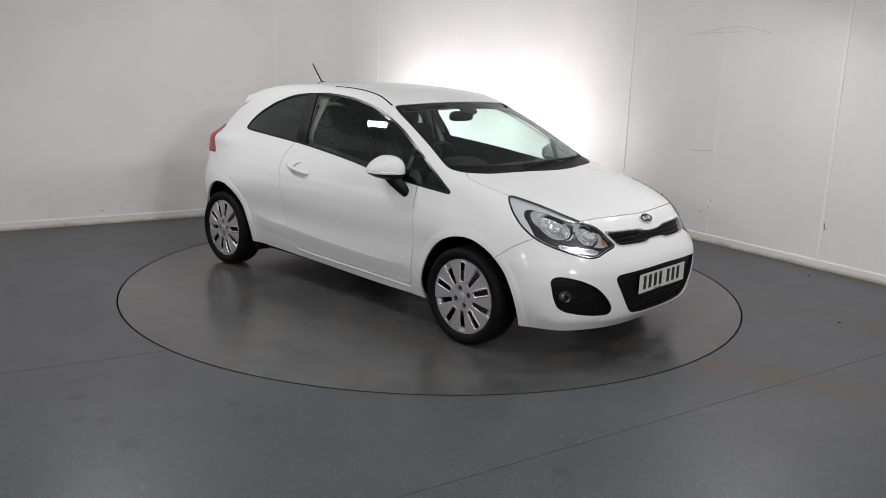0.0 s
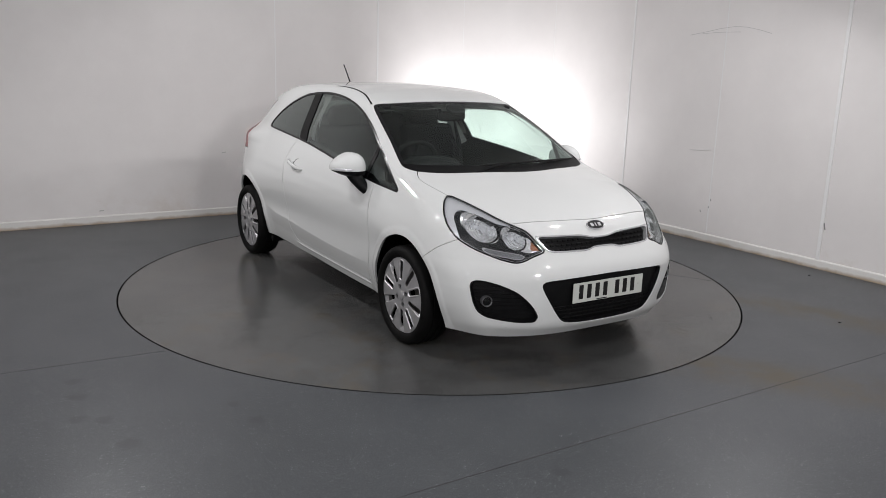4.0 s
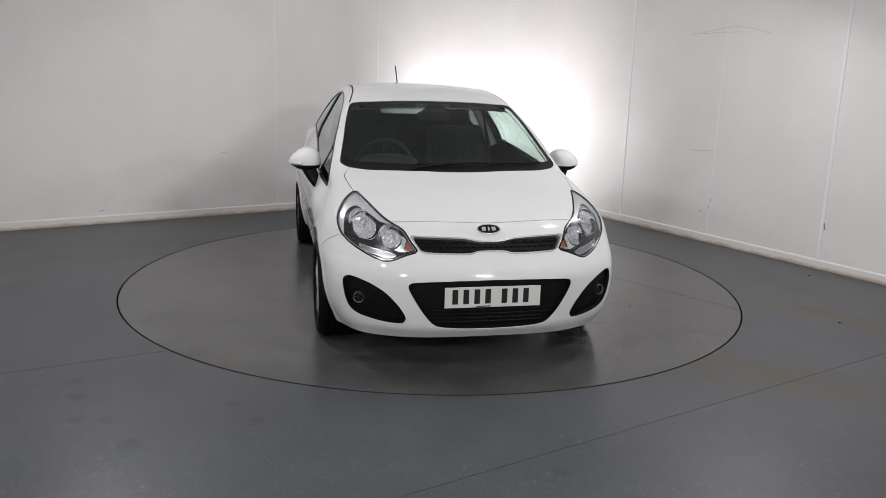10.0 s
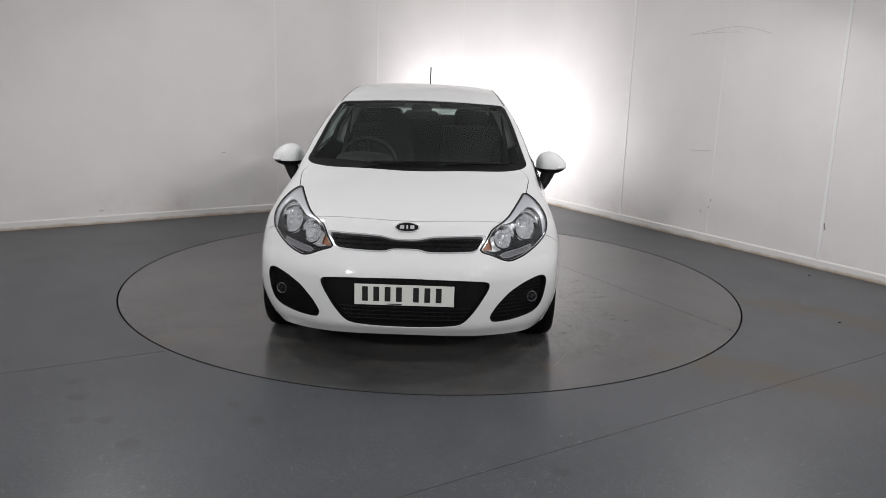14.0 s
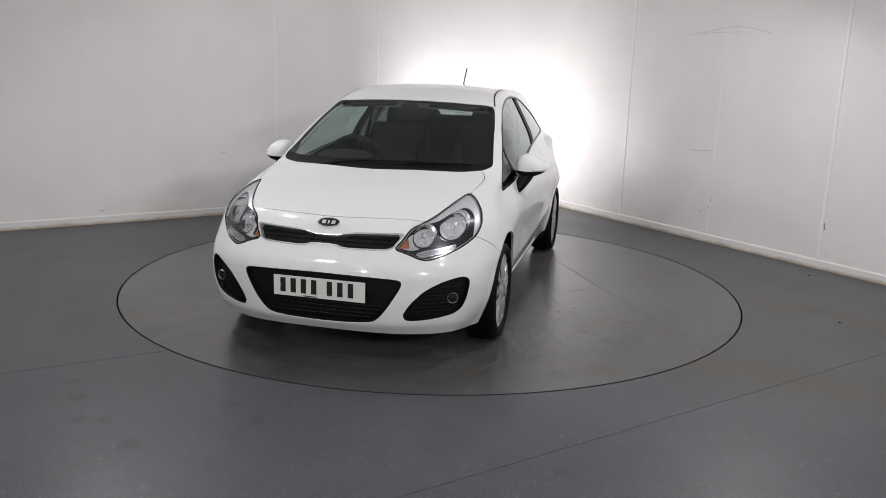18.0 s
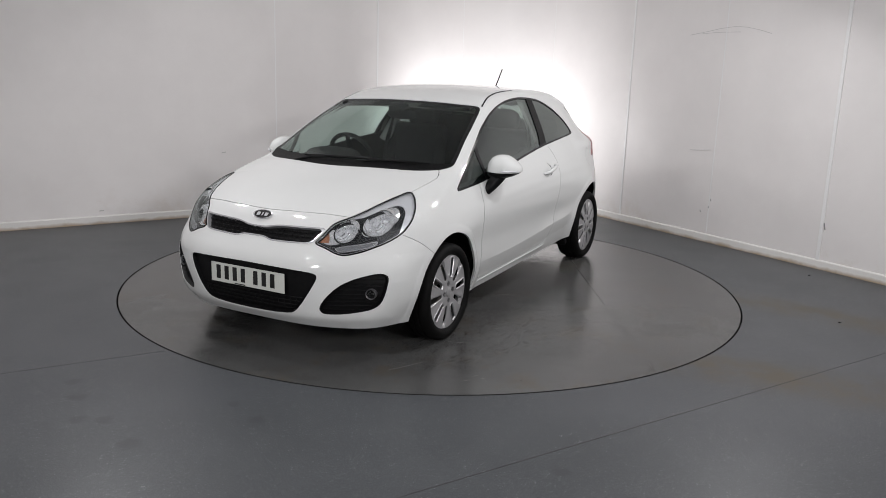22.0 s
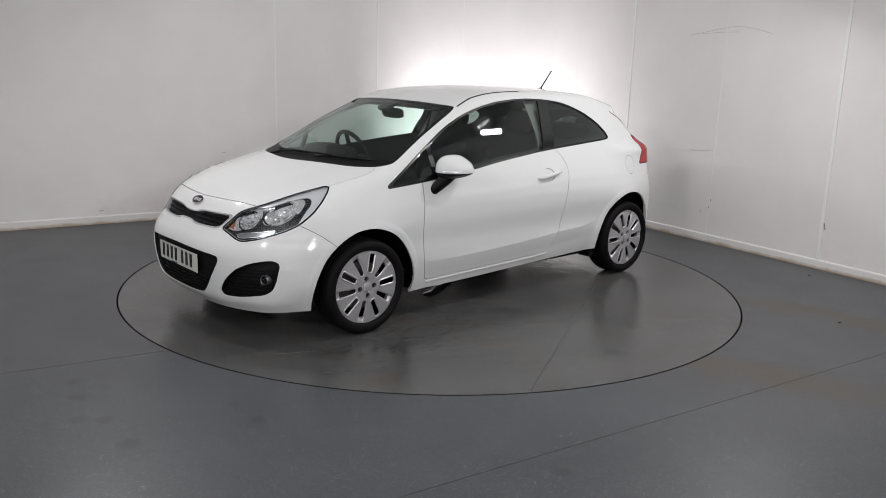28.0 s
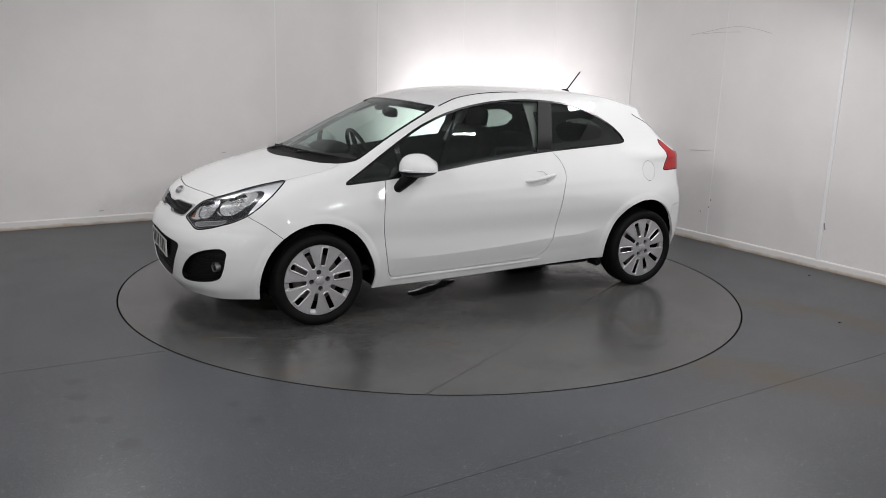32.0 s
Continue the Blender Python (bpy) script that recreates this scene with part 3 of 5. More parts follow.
tagged(link_mesh("ceiling", verts, [(3, 2, 1, 0), (4, 5, 6, 7), (0, 1, 5, 4), (1, 2, 6, 5), (2, 3, 7, 6), (3, 0, 4, 7)], ceiling_paint, smooth=False),
       "unseen plain grey ceiling added to close the bay and bounce light", "ceiling", kind="structure")

# floor with a round opening for the turntable
STEPS = 256
ring = [(math.cos(a), math.sin(a)) for a in np.linspace(0, 2 * math.pi, STEPS, False)]
hole = TABLE_RADIUS + .006


def to_square(c, s):
    k = 9.0 / max(abs(c), abs(s))
    return (c * k, s * k)


verts = [(hole * c, hole * s, 0) for c, s in ring] + [(*to_square(c, s), 0) for c, s in ring]
faces = [(i, STEPS + i, STEPS + (i + 1) % STEPS, (i + 1) % STEPS) for i in range(STEPS)]
tagged(link_mesh("floor", verts, faces, floor_vinyl, smooth=False), "blue-grey speckled vinyl floor with brown tyre tracks", "floor", kind="structure")
# the shade in the gap round the disc is put into near-black colours
edge_dark = material("disc_edge", (.012, .012, .012), .7, specular=.2)
tagged(link_mesh("floor_edge", [((hole + q) * c, (hole + q) * s, h) for q, h in ((.0008, .0006), (0, .0006), (0, -.06)) for c, s in ring],
                 [(j * STEPS + i, (j + 1) * STEPS + i, (j + 1) * STEPS + (i + 1) % STEPS, j * STEPS + (i + 1) % STEPS) for j in range(2) for i in range(STEPS)], edge_dark, smooth=False),
       "black edging of the round opening in the floor, standing for the gap's shade", "floor", kind="structure")
tagged(link_mesh("floor_pit", [((hole + .05) * c, (hole + .05) * s, -.06) for c, s in ring], [tuple(range(STEPS))], dark_cavity, smooth=False),
       "near-black sheet for the shade below the turntable's edge", "floor", kind="structure")


def seam(name, a, b, wide, mat, parent=None, label="", height=.0015):
    a, b = Vector((*a, 0)), Vector((*b, 0))
    way = (b - a).normalized()
    m = Matrix.Translation((a + b) / 2) @ Matrix.Rotation(math.atan2(way.y, way.x), 4, "Z")
    return part(name, box((b - a).length, wide, height, m), mat, parent, label)


seam_dark = vary(material("seam_weld", (.035, .035, .036), .6), 15, (.022, .022, .022), (.06, .06, .06))
for a, b in (((-3.9, -3.08), (-1.46, -1.72)), ((-1.1, -3.86), (4.4, -.40))):
    tagged(seam("floor_seam", a, b, .0045, seam_dark), "thin dark weld seam in the vinyl floor", "floor seam", kind="structure")

# turntable: a vinyl-covered disc that turns with the car on it
table = new("turntable")
tagged(table, "grey vinyl-covered turntable disc with scuffs, flush with the floor", "turntable")
r = TABLE_RADIUS - .005
verts = [(r * c, r * s, 0) for c, s in ring] + [(r * c, r * s, -.055) for c, s in ring]
link_mesh("disc", verts, [tuple(range(STEPS))] + [(i, STEPS + i, STEPS + (i + 1) % STEPS, (i + 1) % STEPS) for i in range(STEPS)], disc_vinyl, table, smooth=False)
link_mesh("edge_band", [(q * c, q * s, h) for q, h in ((r, .0005), (r + .002, .0), (r + .002, -.05)) for c, s in ring],
          [(j * STEPS + i, (j + 1) * STEPS + i, (j + 1) * STEPS + (i + 1) % STEPS, j * STEPS + (i + 1) % STEPS) for j in range(2) for i in range(STEPS)], edge_dark, table)
seam("disc_seam", (-1.98, .27), (1.05, 1.975), .0036, seam_dark, table, "dark weld seam across the disc")
# a torn strip of vinyl with pale frayed edges, under the car
tear = [(.468, .41), (.382, .39), (.251, .306), (.20, .299), (.132, .245), (.074, .184), (-.014, .232), (.063, .265), (.15, .344), (.172, .332), (.255, .392), (.337, .432), (.416, .456), (.452, .452)]
off = CAR_OFFSET
link_mesh("torn_patch", [(x + off[0], y + off[1], .006) for x, y in tear] + [(x + off[0], y + off[1], 0) for x, y in tear],
          [tuple(range(len(tear)))] + [(i, len(tear) + i, len(tear) + (i + 1) % len(tear), (i + 1) % len(tear)) for i in range(len(tear))],
          dark_cavity, table, smooth=False, label="black torn patch in the vinyl")
# pale scratches and dark nicks in the disc's vinyl
for a, b in (((1.223, .78), (1.175, .916)), ((1.807, .723), (1.591, .826))):
    part("scratch", tube([(*a, .0005), (*[(p + q) / 2 + .004 for p, q in zip(a, b)], .0005), (*b, .0005)], [.0006, .0012, .0006], 6), material("pale_scratch", (.115, .115, .113), .6), table, "pale scratch in the vinyl")
SCUFFS = [(0.888, 1.23, 0.055, 0.016, 117), (0.9, 1.313, 0.035, 0.009, 92), (0.804, 1.244, 0.04, 0.012, 87), (1.04, 1.405, 0.03, 0.014, 132), (1.005, 1.716, 0.022, 0.012, 117), (1.716, 1.145, 0.06, 0.012, 117), (1.627, 1.162, 0.04, 0.009, 122), (1.451, 1.23, 0.035, 0.009, 102), (-0.041, 1.091, 0.08, 0.008, 107), (-0.095, 1.137, 0.05, 0.008, 112), (1.645, 1.21, 0.03, 0.01, 127), (1.035, 1.955, 0.045, 0.012, 60)]
dice = random.Random(7)
nick = material("dark_nick", (.055, .051, .047), .6)
for _ in range(64):
    t, w = dice.random(), dice.uniform(-.22, .22)
    x, y, a, size = .1 + 1.65 * t, 1.18 - .42 * t + w, dice.uniform(1.2, 2.1), dice.uniform(.006, .016)
    dx, dy = size * math.cos(a), size * math.sin(a)
    part("nick", tube([(x - dx, y - dy, .0002), (x, y, .0006), (x + dx, y + dy, .0002)], [.0006, .0014, .0006], 5), nick, table)
for x, y, length, wide, turn in SCUFFS:
    rows = np.linspace(-1, 1, 7)
    sides = [[(length / 2 * k, side * wide / 2 * (1 - k * k) ** .5 * dice.uniform(.5, 1.2) + .12 * length * math.sin(2 * k), .0011) for k in rows] for side in (-1, 1)]
    outline = sides[0] + sides[1][::-1][1:-1]
    link_mesh("scuff", [Matrix.Translation((x, y, 0)) @ Matrix.Rotation(radians(turn), 4, "Z") @ Vector(q) for q in outline], [tuple(range(len(outline)))], nick, table, smooth=False)
frayed = material("frayed_edge", (.85, .85, .84), .7)
part("frayed_edge", tube([(x + off[0], y + off[1], .016) for x, y in tear[:6]], [.003, .006, .003, .005, .003, .004], 6), frayed, table, "pale frayed edge of the tear")

# lamp housings above the view
for x, y, z, _, wide, _ in FLOODS:
    lamp = tagged(new("flood_lamp"), "white flood lamp hung from the ceiling", "lamp", "flood lamps")
    lamp.matrix_world = pose(x, y, z + .07)
    part("housing", box(wide + .13, wide * .4 + .1, .08, pose(0, 0, wide * .2), .01), joint_paint, lamp)
    for k in (-.13, .13):
        part("hanger", tube([(k, 0, .04), (k, 0, HEIGHT - z - .07)], .008, 8), bright_steel, lamp)

# marks on the right wall: a faint drawn arc, rows of old fixings, scuffs
chip_dark = material("chipped_mark", (.26, .26, .26), .7)
smear_grey = material("wall_smear", (.66, .65, .64), .7)
mark_grey = material("wall_mark", (.55, .545, .535), .7)


def on_wall(side, pts, deep=.002):
    return [at_wall(side, a, z, deep)[0] for a, z in pts]


for name, pts, thick, label in (("drawn_arc", [(2.78, 1.965), (2.95, 1.99), (3.12, 2.018), (3.30, 2.035), (3.42, 2.025), (3.55, 2.0), (3.68, 1.965)], .0035, "thin grey arc scratched on the white wall"),
                                ("drawn_line", [(2.92, 1.975), (3.1, 1.985), (3.35, 1.985)], .003, "short grey line scratched under the arc"),
                                ("scuff_line", [(2.91, .873), (3.0, .876), (3.15, .893)], .006, "faint grey smear on the wall"),
                                ("scuff_mark", [(4.40, .40), (4.408, .37), (4.415, .345)], .008, "dark chipped mark low on the wall"),
                                ("scuff_mark", [(3.215, .425), (3.217, .405)], .007, "dark chipped mark low on the wall"),
                                ("scuff_mark", [(3.20, .35), (3.202, .335)], .007, "dark chipped mark low on the wall"),
                                ("scuff_mark", [(3.10, .30), (3.11, .28)], .005, "grey chip low on the wall")):
    tagged(part(name, tube(on_wall("r", pts, .001), thick * .7, 6), chip_dark if name == "scuff_mark" else smear_grey if name == "scuff_line" else mark_grey, None), label, "wall mark", kind="structure")
for pts in ([(3.71, .66), (3.75, .655)], [(4.93, .13), (4.97, .13)]):
    tagged(part("scuff_mark", tube(on_wall("l", pts, .001), .006, 6), mark_grey, None), "small grey chip on the wall", "wall mark", kind="structure")
# small dark debris on the floor
for x, y, turn in ((3.12, .42, 20), (2.74, -.87, 5)):
    tagged(part("debris", ellipsoid(.012, .005, .003, pose(x, y, .004, 0, 0, turn), 1, None, 12, 8), rubber, None, smooth=True), "small dark crumb of dirt lying on the floor", "debris")


# ---- the car ----
car = new("hatchback_car")
tagged(car, "white three-door hatchback with silver alloy wheels on the turntable", "car")
skin = Skin(*net(car_form, (-2.1, -.98, .13), (2.2, .98, 1.55), .0155))
AXLE, REAR_AXLE, HUB_Z = 1.285, -1.30, .291


def side_of(outline, low=.4):
    return lambda p: np.where(np.abs(p[:, 1]) > low, signed(outline, p[:, [0, 2]]), 1.0)


def front_of(outline, least=1.5):
    return lambda p: np.where(p[:, 0] > least, signed(outline, np.stack([np.abs(p[:, 1]), p[:, 2]], -1)), 1.0)


def above(outline, least=.7):
    return lambda p: np.where(p[:, 2] > least, signed(outline, np.stack([p[:, 0], np.abs(p[:, 1])], -1)), 1.0)


def beside(a, b):
    """Below zero on one side of the line from a to b in side view."""
    n = np.array([-(b[1] - a[1]), b[0] - a[0]]) / math.hypot(b[0] - a[0], b[1] - a[1])
    return lambda p: (p[:, [0, 2]] - np.array(a)) @ n


WINDSCREEN = rounded([(.446, -.1), (.446, .06), (.434, .21), (.40, .42), (.362, .562), (.40, .585), (.60, .628), (.773, .657), (.92, .688), (1.0, .70),
                      (1.085, .655), (1.19, .525), (1.262, .345), (1.31, .16), (1.325, .06), (1.325, -.1)], 2)
GLAZING = rounded([(1.088, .869), (.953, .882), (.831, .894), (.459, .937), (.125, .983), (-.35, 1.032), (-.862, 1.065), (-1.128, 1.081), (-1.17, 1.092), (-1.155, 1.132),
                   (-1.08, 1.205), (-.945, 1.282), (-.80, 1.333), (-.70, 1.356), (-.555, 1.372), (-.36, 1.381), (-.21, 1.377), (-.02, 1.361), (.171, 1.328), (.36, 1.278),
                   (.544, 1.204), (.724, 1.101), (.895, .994), (1.018, .916), (1.083, .877)], 1)
DOOR = rounded([(.836, .90), (.842, .853), (.862, .70), (.862, .608), (.835, .418), (.80, .27), (.765, .249), (.546, .259), (.113, .271), (-.256, .283), (-.372, .299),
                (-.433, .352), (-.468, .434), (-.493, .60), (-.522, .76), (-.553, .855), (-.556, .905), (-.53, .977), (-.49, 1.02), (-.42, 1.10), (.40, 1.10), (.80, .96)], 1)
BONNET = rounded([(1.906, -.1), (1.904, .06), (1.885, .26), (1.855, .40), (1.818, .53), (1.76, .58), (1.648, .63), (1.53, .662), (1.43, .664), (1.353, .676), (1.248, .690), (1.174, .690), (1.09, .655), (.9, .5), (.9, -.1)], 1)
HEADLIGHT = rounded([(1.428, .897), (1.549, .872), (1.66, .842), (1.76, .808), (1.82, .786), (1.885, .758), (1.92, .73), (1.955, .69), (1.988, .652), (1.977, .630), (1.967, .607),
                     (1.948, .597), (1.888, .615), (1.777, .657), (1.697, .70), (1.62, .757), (1.535, .822), (1.464, .873)], 1)
BEZEL = rounded([(1.577, .838), (1.596, .845), (1.71, .815), (1.795, .785), (1.86, .775), (1.96, .72), (2.01, .655), (1.97, .58), (1.90, .59), (1.80, .63), (1.72, .68), (1.69, .725), (1.645, .775), (1.60, .81)], 1)
LAMP_STRIP = rounded([(1.80, .672), (1.849, .661), (1.954, .640), (1.957, .613), (1.864, .634), (1.816, .651)], 1)
LAMP_TIP = rounded([(1.905, .735), (1.94, .70), (1.972, .664), (1.957, .650), (1.925, .660), (1.90, .70)], 1)
LAMP_WING = rounded([(1.755, .795), (1.80, .767), (1.849, .71), (1.836, .691), (1.805, .696), (1.76, .73)], 1)
UPPER_GRILLE = rounded([(-.1, .707), (.02, .707), (.065, .709), (.10, .716), (.145, .7235), (.278, .728), (.40, .730), (.426, .729), (.398, .69), (.37, .648), (.247, .644), (.128, .642), (.098, .646), (.069, .655), (-.1, .655)], 1)
LOWER_GRILLE = rounded([(-.1, .525), (.25, .520), (.40, .512), (.442, .503), (.447, .48), (.428, .44), (.374, .352), (.325, .29), (.285, .264), (.15, .251), (-.1, .247)], 1)
FOG_RECESS = rounded([(.450, .305), (.466, .279), (.54, .279), (.61, .288), (.69, .305), (.73, .335), (.752, .39), (.765, .465), (.76, .495), (.735, .509), (.70, .507), (.63, .487), (.555, .447), (.49, .38), (.457, .33)], 2)
BUMPER = np.array([(1.70, .70), (1.61, .645), (1.505, .563), (1.40, .45), (1.40, .05), (2.4, .05), (2.4, 1.0), (1.80, 1.0)], float)
TAIL_LAMP = np.array([(-1.546, 1.06), (-1.558, 1.096), (-1.585, 1.090), (-1.615, 1.066), (-1.642, 1.022), (-1.70, 1.003), (-1.93, .985), (-1.93, .872), (-1.502, .872), (-1.56, .978)], float)
REAR_BUMPER = np.array([(-1.60, .60), (-1.60, .05), (-2.3, .05), (-2.3, .62), (-1.8, .62)], float)
TAILGATE_GLASS = rounded([(-.1, 1.29), (.42, 1.27), (.53, 1.24), (.60, 1.04), (.57, .98), (-.1, .97)], 2)
SILL = curve((-2, .27), (-1.7, .262), (-.9, .240), (-.37, .222), (.75, .188), (1.6, .192), (1.9, .186), (2.1, .203))


def wheel_cut(p):
    f, r = np.hypot(p[:, 0] - AXLE, p[:, 2] - .285) - .366, np.hypot(p[:, 0] - REAR_AXLE, p[:, 2] - .31) - .358
    # the front arch reaches further back towards the sill
    low = np.clip((.45 - p[:, 2]) / .2, 0, 1)
    f = f - np.where(p[:, 0] < AXLE, .02 * low * low * (3 - 2 * low), 0)
    return np.where(np.abs(p[:, 1]) > .45, np.minimum(f, r), 1.0)


def roof_points(xs, ys):
    """The roof's skin at xs, ys."""
    a, b = np.full(np.shape(xs), .9), np.full(np.shape(xs), 1.6)
    for _ in range(26):
        m = (a + b) / 2
        solid = car_form(xs, ys, m) < 0
        a, b = np.where(solid, m, a), np.where(solid, b, m)
    return np.stack([xs, ys, a], -1)


def ribbon(path, wide, lift, deep):
    """A raised strip laid on the skin along points of it."""
    p = np.array(path)
    n = slope_of(car_form, p)
    n /= np.linalg.norm(n, axis=1)[:, None]
    way = np.gradient(p, axis=0)
    side = np.cross(n, way)
    side /= np.linalg.norm(side, axis=1)[:, None]
    bm = bmesh.new()
    rows = [[bm.verts.new(a + side_k * s * wide / 2 + h * b) for s, h in ((-1, -deep), (-1, lift * .6), (-.5, lift), (.5, lift), (1, lift * .6), (1, -deep))]
            for a, b, side_k in zip(p, n, side)]
    for ra, rb in zip(rows, rows[1:]):
        for k in range(5):
            bm.faces.new((ra[k], ra[k + 1], rb[k + 1], rb[k]))
    bm.faces.new(rows[0])
    bm.faces.new(rows[-1])
    return bm


def lamp_plane(outline):
    """The outline seen square to the headlight's face; returns its signed field and its points."""
    n = Vector((.62, .58, .53)).normalized()
    u = Vector((.80, -.50, -.34))
    u = (u - n * u.dot(n)).normalized()
    v = n.cross(u)
    base = np.array([u, v]).T
    y = np.full(len(outline), .95)
    low = np.zeros(len(outline))
    for _ in range(30):
        mid = (low + y) / 2
        solid = car_form(outline[:, 0], mid, outline[:, 1]) < 0
        low, y = np.where(solid, mid, low), np.where(solid, y, mid)
    flat = np.stack([outline[:, 0], y, outline[:, 1]], -1) @ base

    def field(p):
        q = np.abs(p * np.array([0, 1, 0])) + p * np.array([1, 0, 1])
        return np.where((np.abs(p[:, 1]) > .3) & (p[:, 0] > 1.2), signed(flat, q @ base), 1.0)
    return field


def islands(polys):
    """The connected pieces of a set of polygons, but for slivers."""
    root = {}

    def top(i):
        while root.setdefault(i, i) != i:
            root[i] = root[root[i]]
            i = root[i]
        return i

    for p in polys:
        for i in p[1:]:
            root[top(i)] = top(p[0])
    pieces = {}
    for p in polys:
        pieces.setdefault(top(p[0]), []).append(p)
    return [p for p in pieces.values() if len(p) > 3]


gaps = []
_, body = skin.cut(skin.polys, lambda p: p[:, 2] - SILL(p[:, 0]))
_, body = skin.cut(body, wheel_cut)
screen, body = skin.cut(body, above(WINDSCREEN, .9))
glazing, body = skin.cut(body, lambda p: side_of(GLAZING)(p) - .007)
LAMP = lamp_plane(HEADLIGHT)
lights, body, strip = skin.gap_cut(body, LAMP, .0022)
gaps.append(strip)
bonnet, body, strip = skin.gap_cut(body, above(BONNET), .0022)
gaps.append(strip)
door_polys, body, strip = skin.gap_cut(body, side_of(DOOR), .0022)
gaps.append(strip)
upper, body = skin.cut(body, front_of(UPPER_GRILLE))
lower, body = skin.cut(body, front_of(LOWER_GRILLE))
fogs, body = skin.cut(body, front_of(FOG_RECESS))
bumper, body, strip = skin.gap_cut(body, side_of(BUMPER, -1), .0015)
gaps.append(strip)
tails, body, strip = skin.gap_cut(body, side_of(TAIL_LAMP, .3), .002)
gaps.append(strip)
back_glass, body = skin.cut(body, lambda p: np.where(p[:, 0] < -1.3, signed(TAILGATE_GLASS, np.stack([np.abs(p[:, 1]), p[:, 2]], -1)), 1.0))
rear_bumper, body, strip = skin.gap_cut(body, side_of(REAR_BUMPER, -1), .0015)
gaps.append(strip)
flap, body, strip = skin.gap_cut(body, lambda p: np.where(p[:, 1] > .4, np.hypot((p[:, 0] + 1.343) / .90, p[:, 2] - .877) - .072, 1.0), .0014)
gaps.append(strip)


def creased(polys):
    """The same polygons, split close along both sides of the door's crease."""
    field = lambda p: np.where((np.abs(p[:, 1]) > .5) & (p[:, 0] < .86) & (p[:, 0] > -.95), p[:, 2] - CREASE(p[:, 0]), 1.0)
    return [q for some in skin.gap_cut(polys, field, .003) for q in some]


body, door_polys = creased(body), creased(door_polys)
skin.mesh("body_shell", body, white_paint, car, rim=.014)
skin.mesh("bonnet", bonnet, white_paint, car, rim=.012)
skin.mesh("front_bumper", bumper, white_paint, car, rim=.007)
skin.mesh("rear_bumper", rear_bumper, white_paint, car, rim=.02)
skin.mesh("fuel_flap", flap, white_paint, car, rim=.006)
# near-black strips sunk into the gaps stand for the shade in them
for strip in gaps:
    for _, s, polys in by_side(skin, strip):
        for piece in islands(polys):
            skin.mesh("panel_gap", piece, dark_cavity, car, offset=-.007, label="near-black strip in place of the shade between body panels")
for s in (1, -1):
    along = np.linspace(-.385, .775, 70)
    tall = FOOT(along) - .0125
    part("sill_bead", ribbon(np.stack([along, s * half_width(along, tall), tall], -1), .016, .0045, .004), white_paint, car, "rounded white edge of the sill below the door", smooth=True)
ROOF_EDGE = curve((-1.35, .500), (-.9, .500), (-.25, .503), (.17, .533), (.355, .574))
for s in (1, -1):
    along = np.linspace(-.32, .352, 40)
    line = roof_points(along, s * ROOF_EDGE(along))
    part("roof_moulding", ribbon(line, .011, .0008, .01), black_plastic, car, "black strip along the roof edge", smooth=True)
skin.mesh("tailgate_window", back_glass, privacy_glass, car, offset=-.003)

# windscreen: cowl, dark printed border, glass
cowl, pane = skin.cut(screen, lambda p: 1.205 - .50 * p[:, 1] ** 2 - p[:, 0])
border, pane = skin.cut(pane, lambda p: -above(WINDSCREEN, .9)(p) - .026)
skin.mesh("cowl", cowl, black_plastic, car, offset=-.006, rim=.02, label="black plastic cowl below the windscreen")
windscreen = skin.mesh("windscreen", pane, clear_glass, car, offset=-.004)
windscreen.visible_shadow = False
skin.mesh("printed_border", border, black_gloss, windscreen, offset=-.004, rim=.006, label="black border of the windscreen")
for s in (1, -1):
    part("corner_trim", tube([(1.03, s * .690, .968), (.985, s * .696, .995), (.92, s * .690, 1.034)], [.009, .008, .003], 8), black_plastic, car, smooth=True)

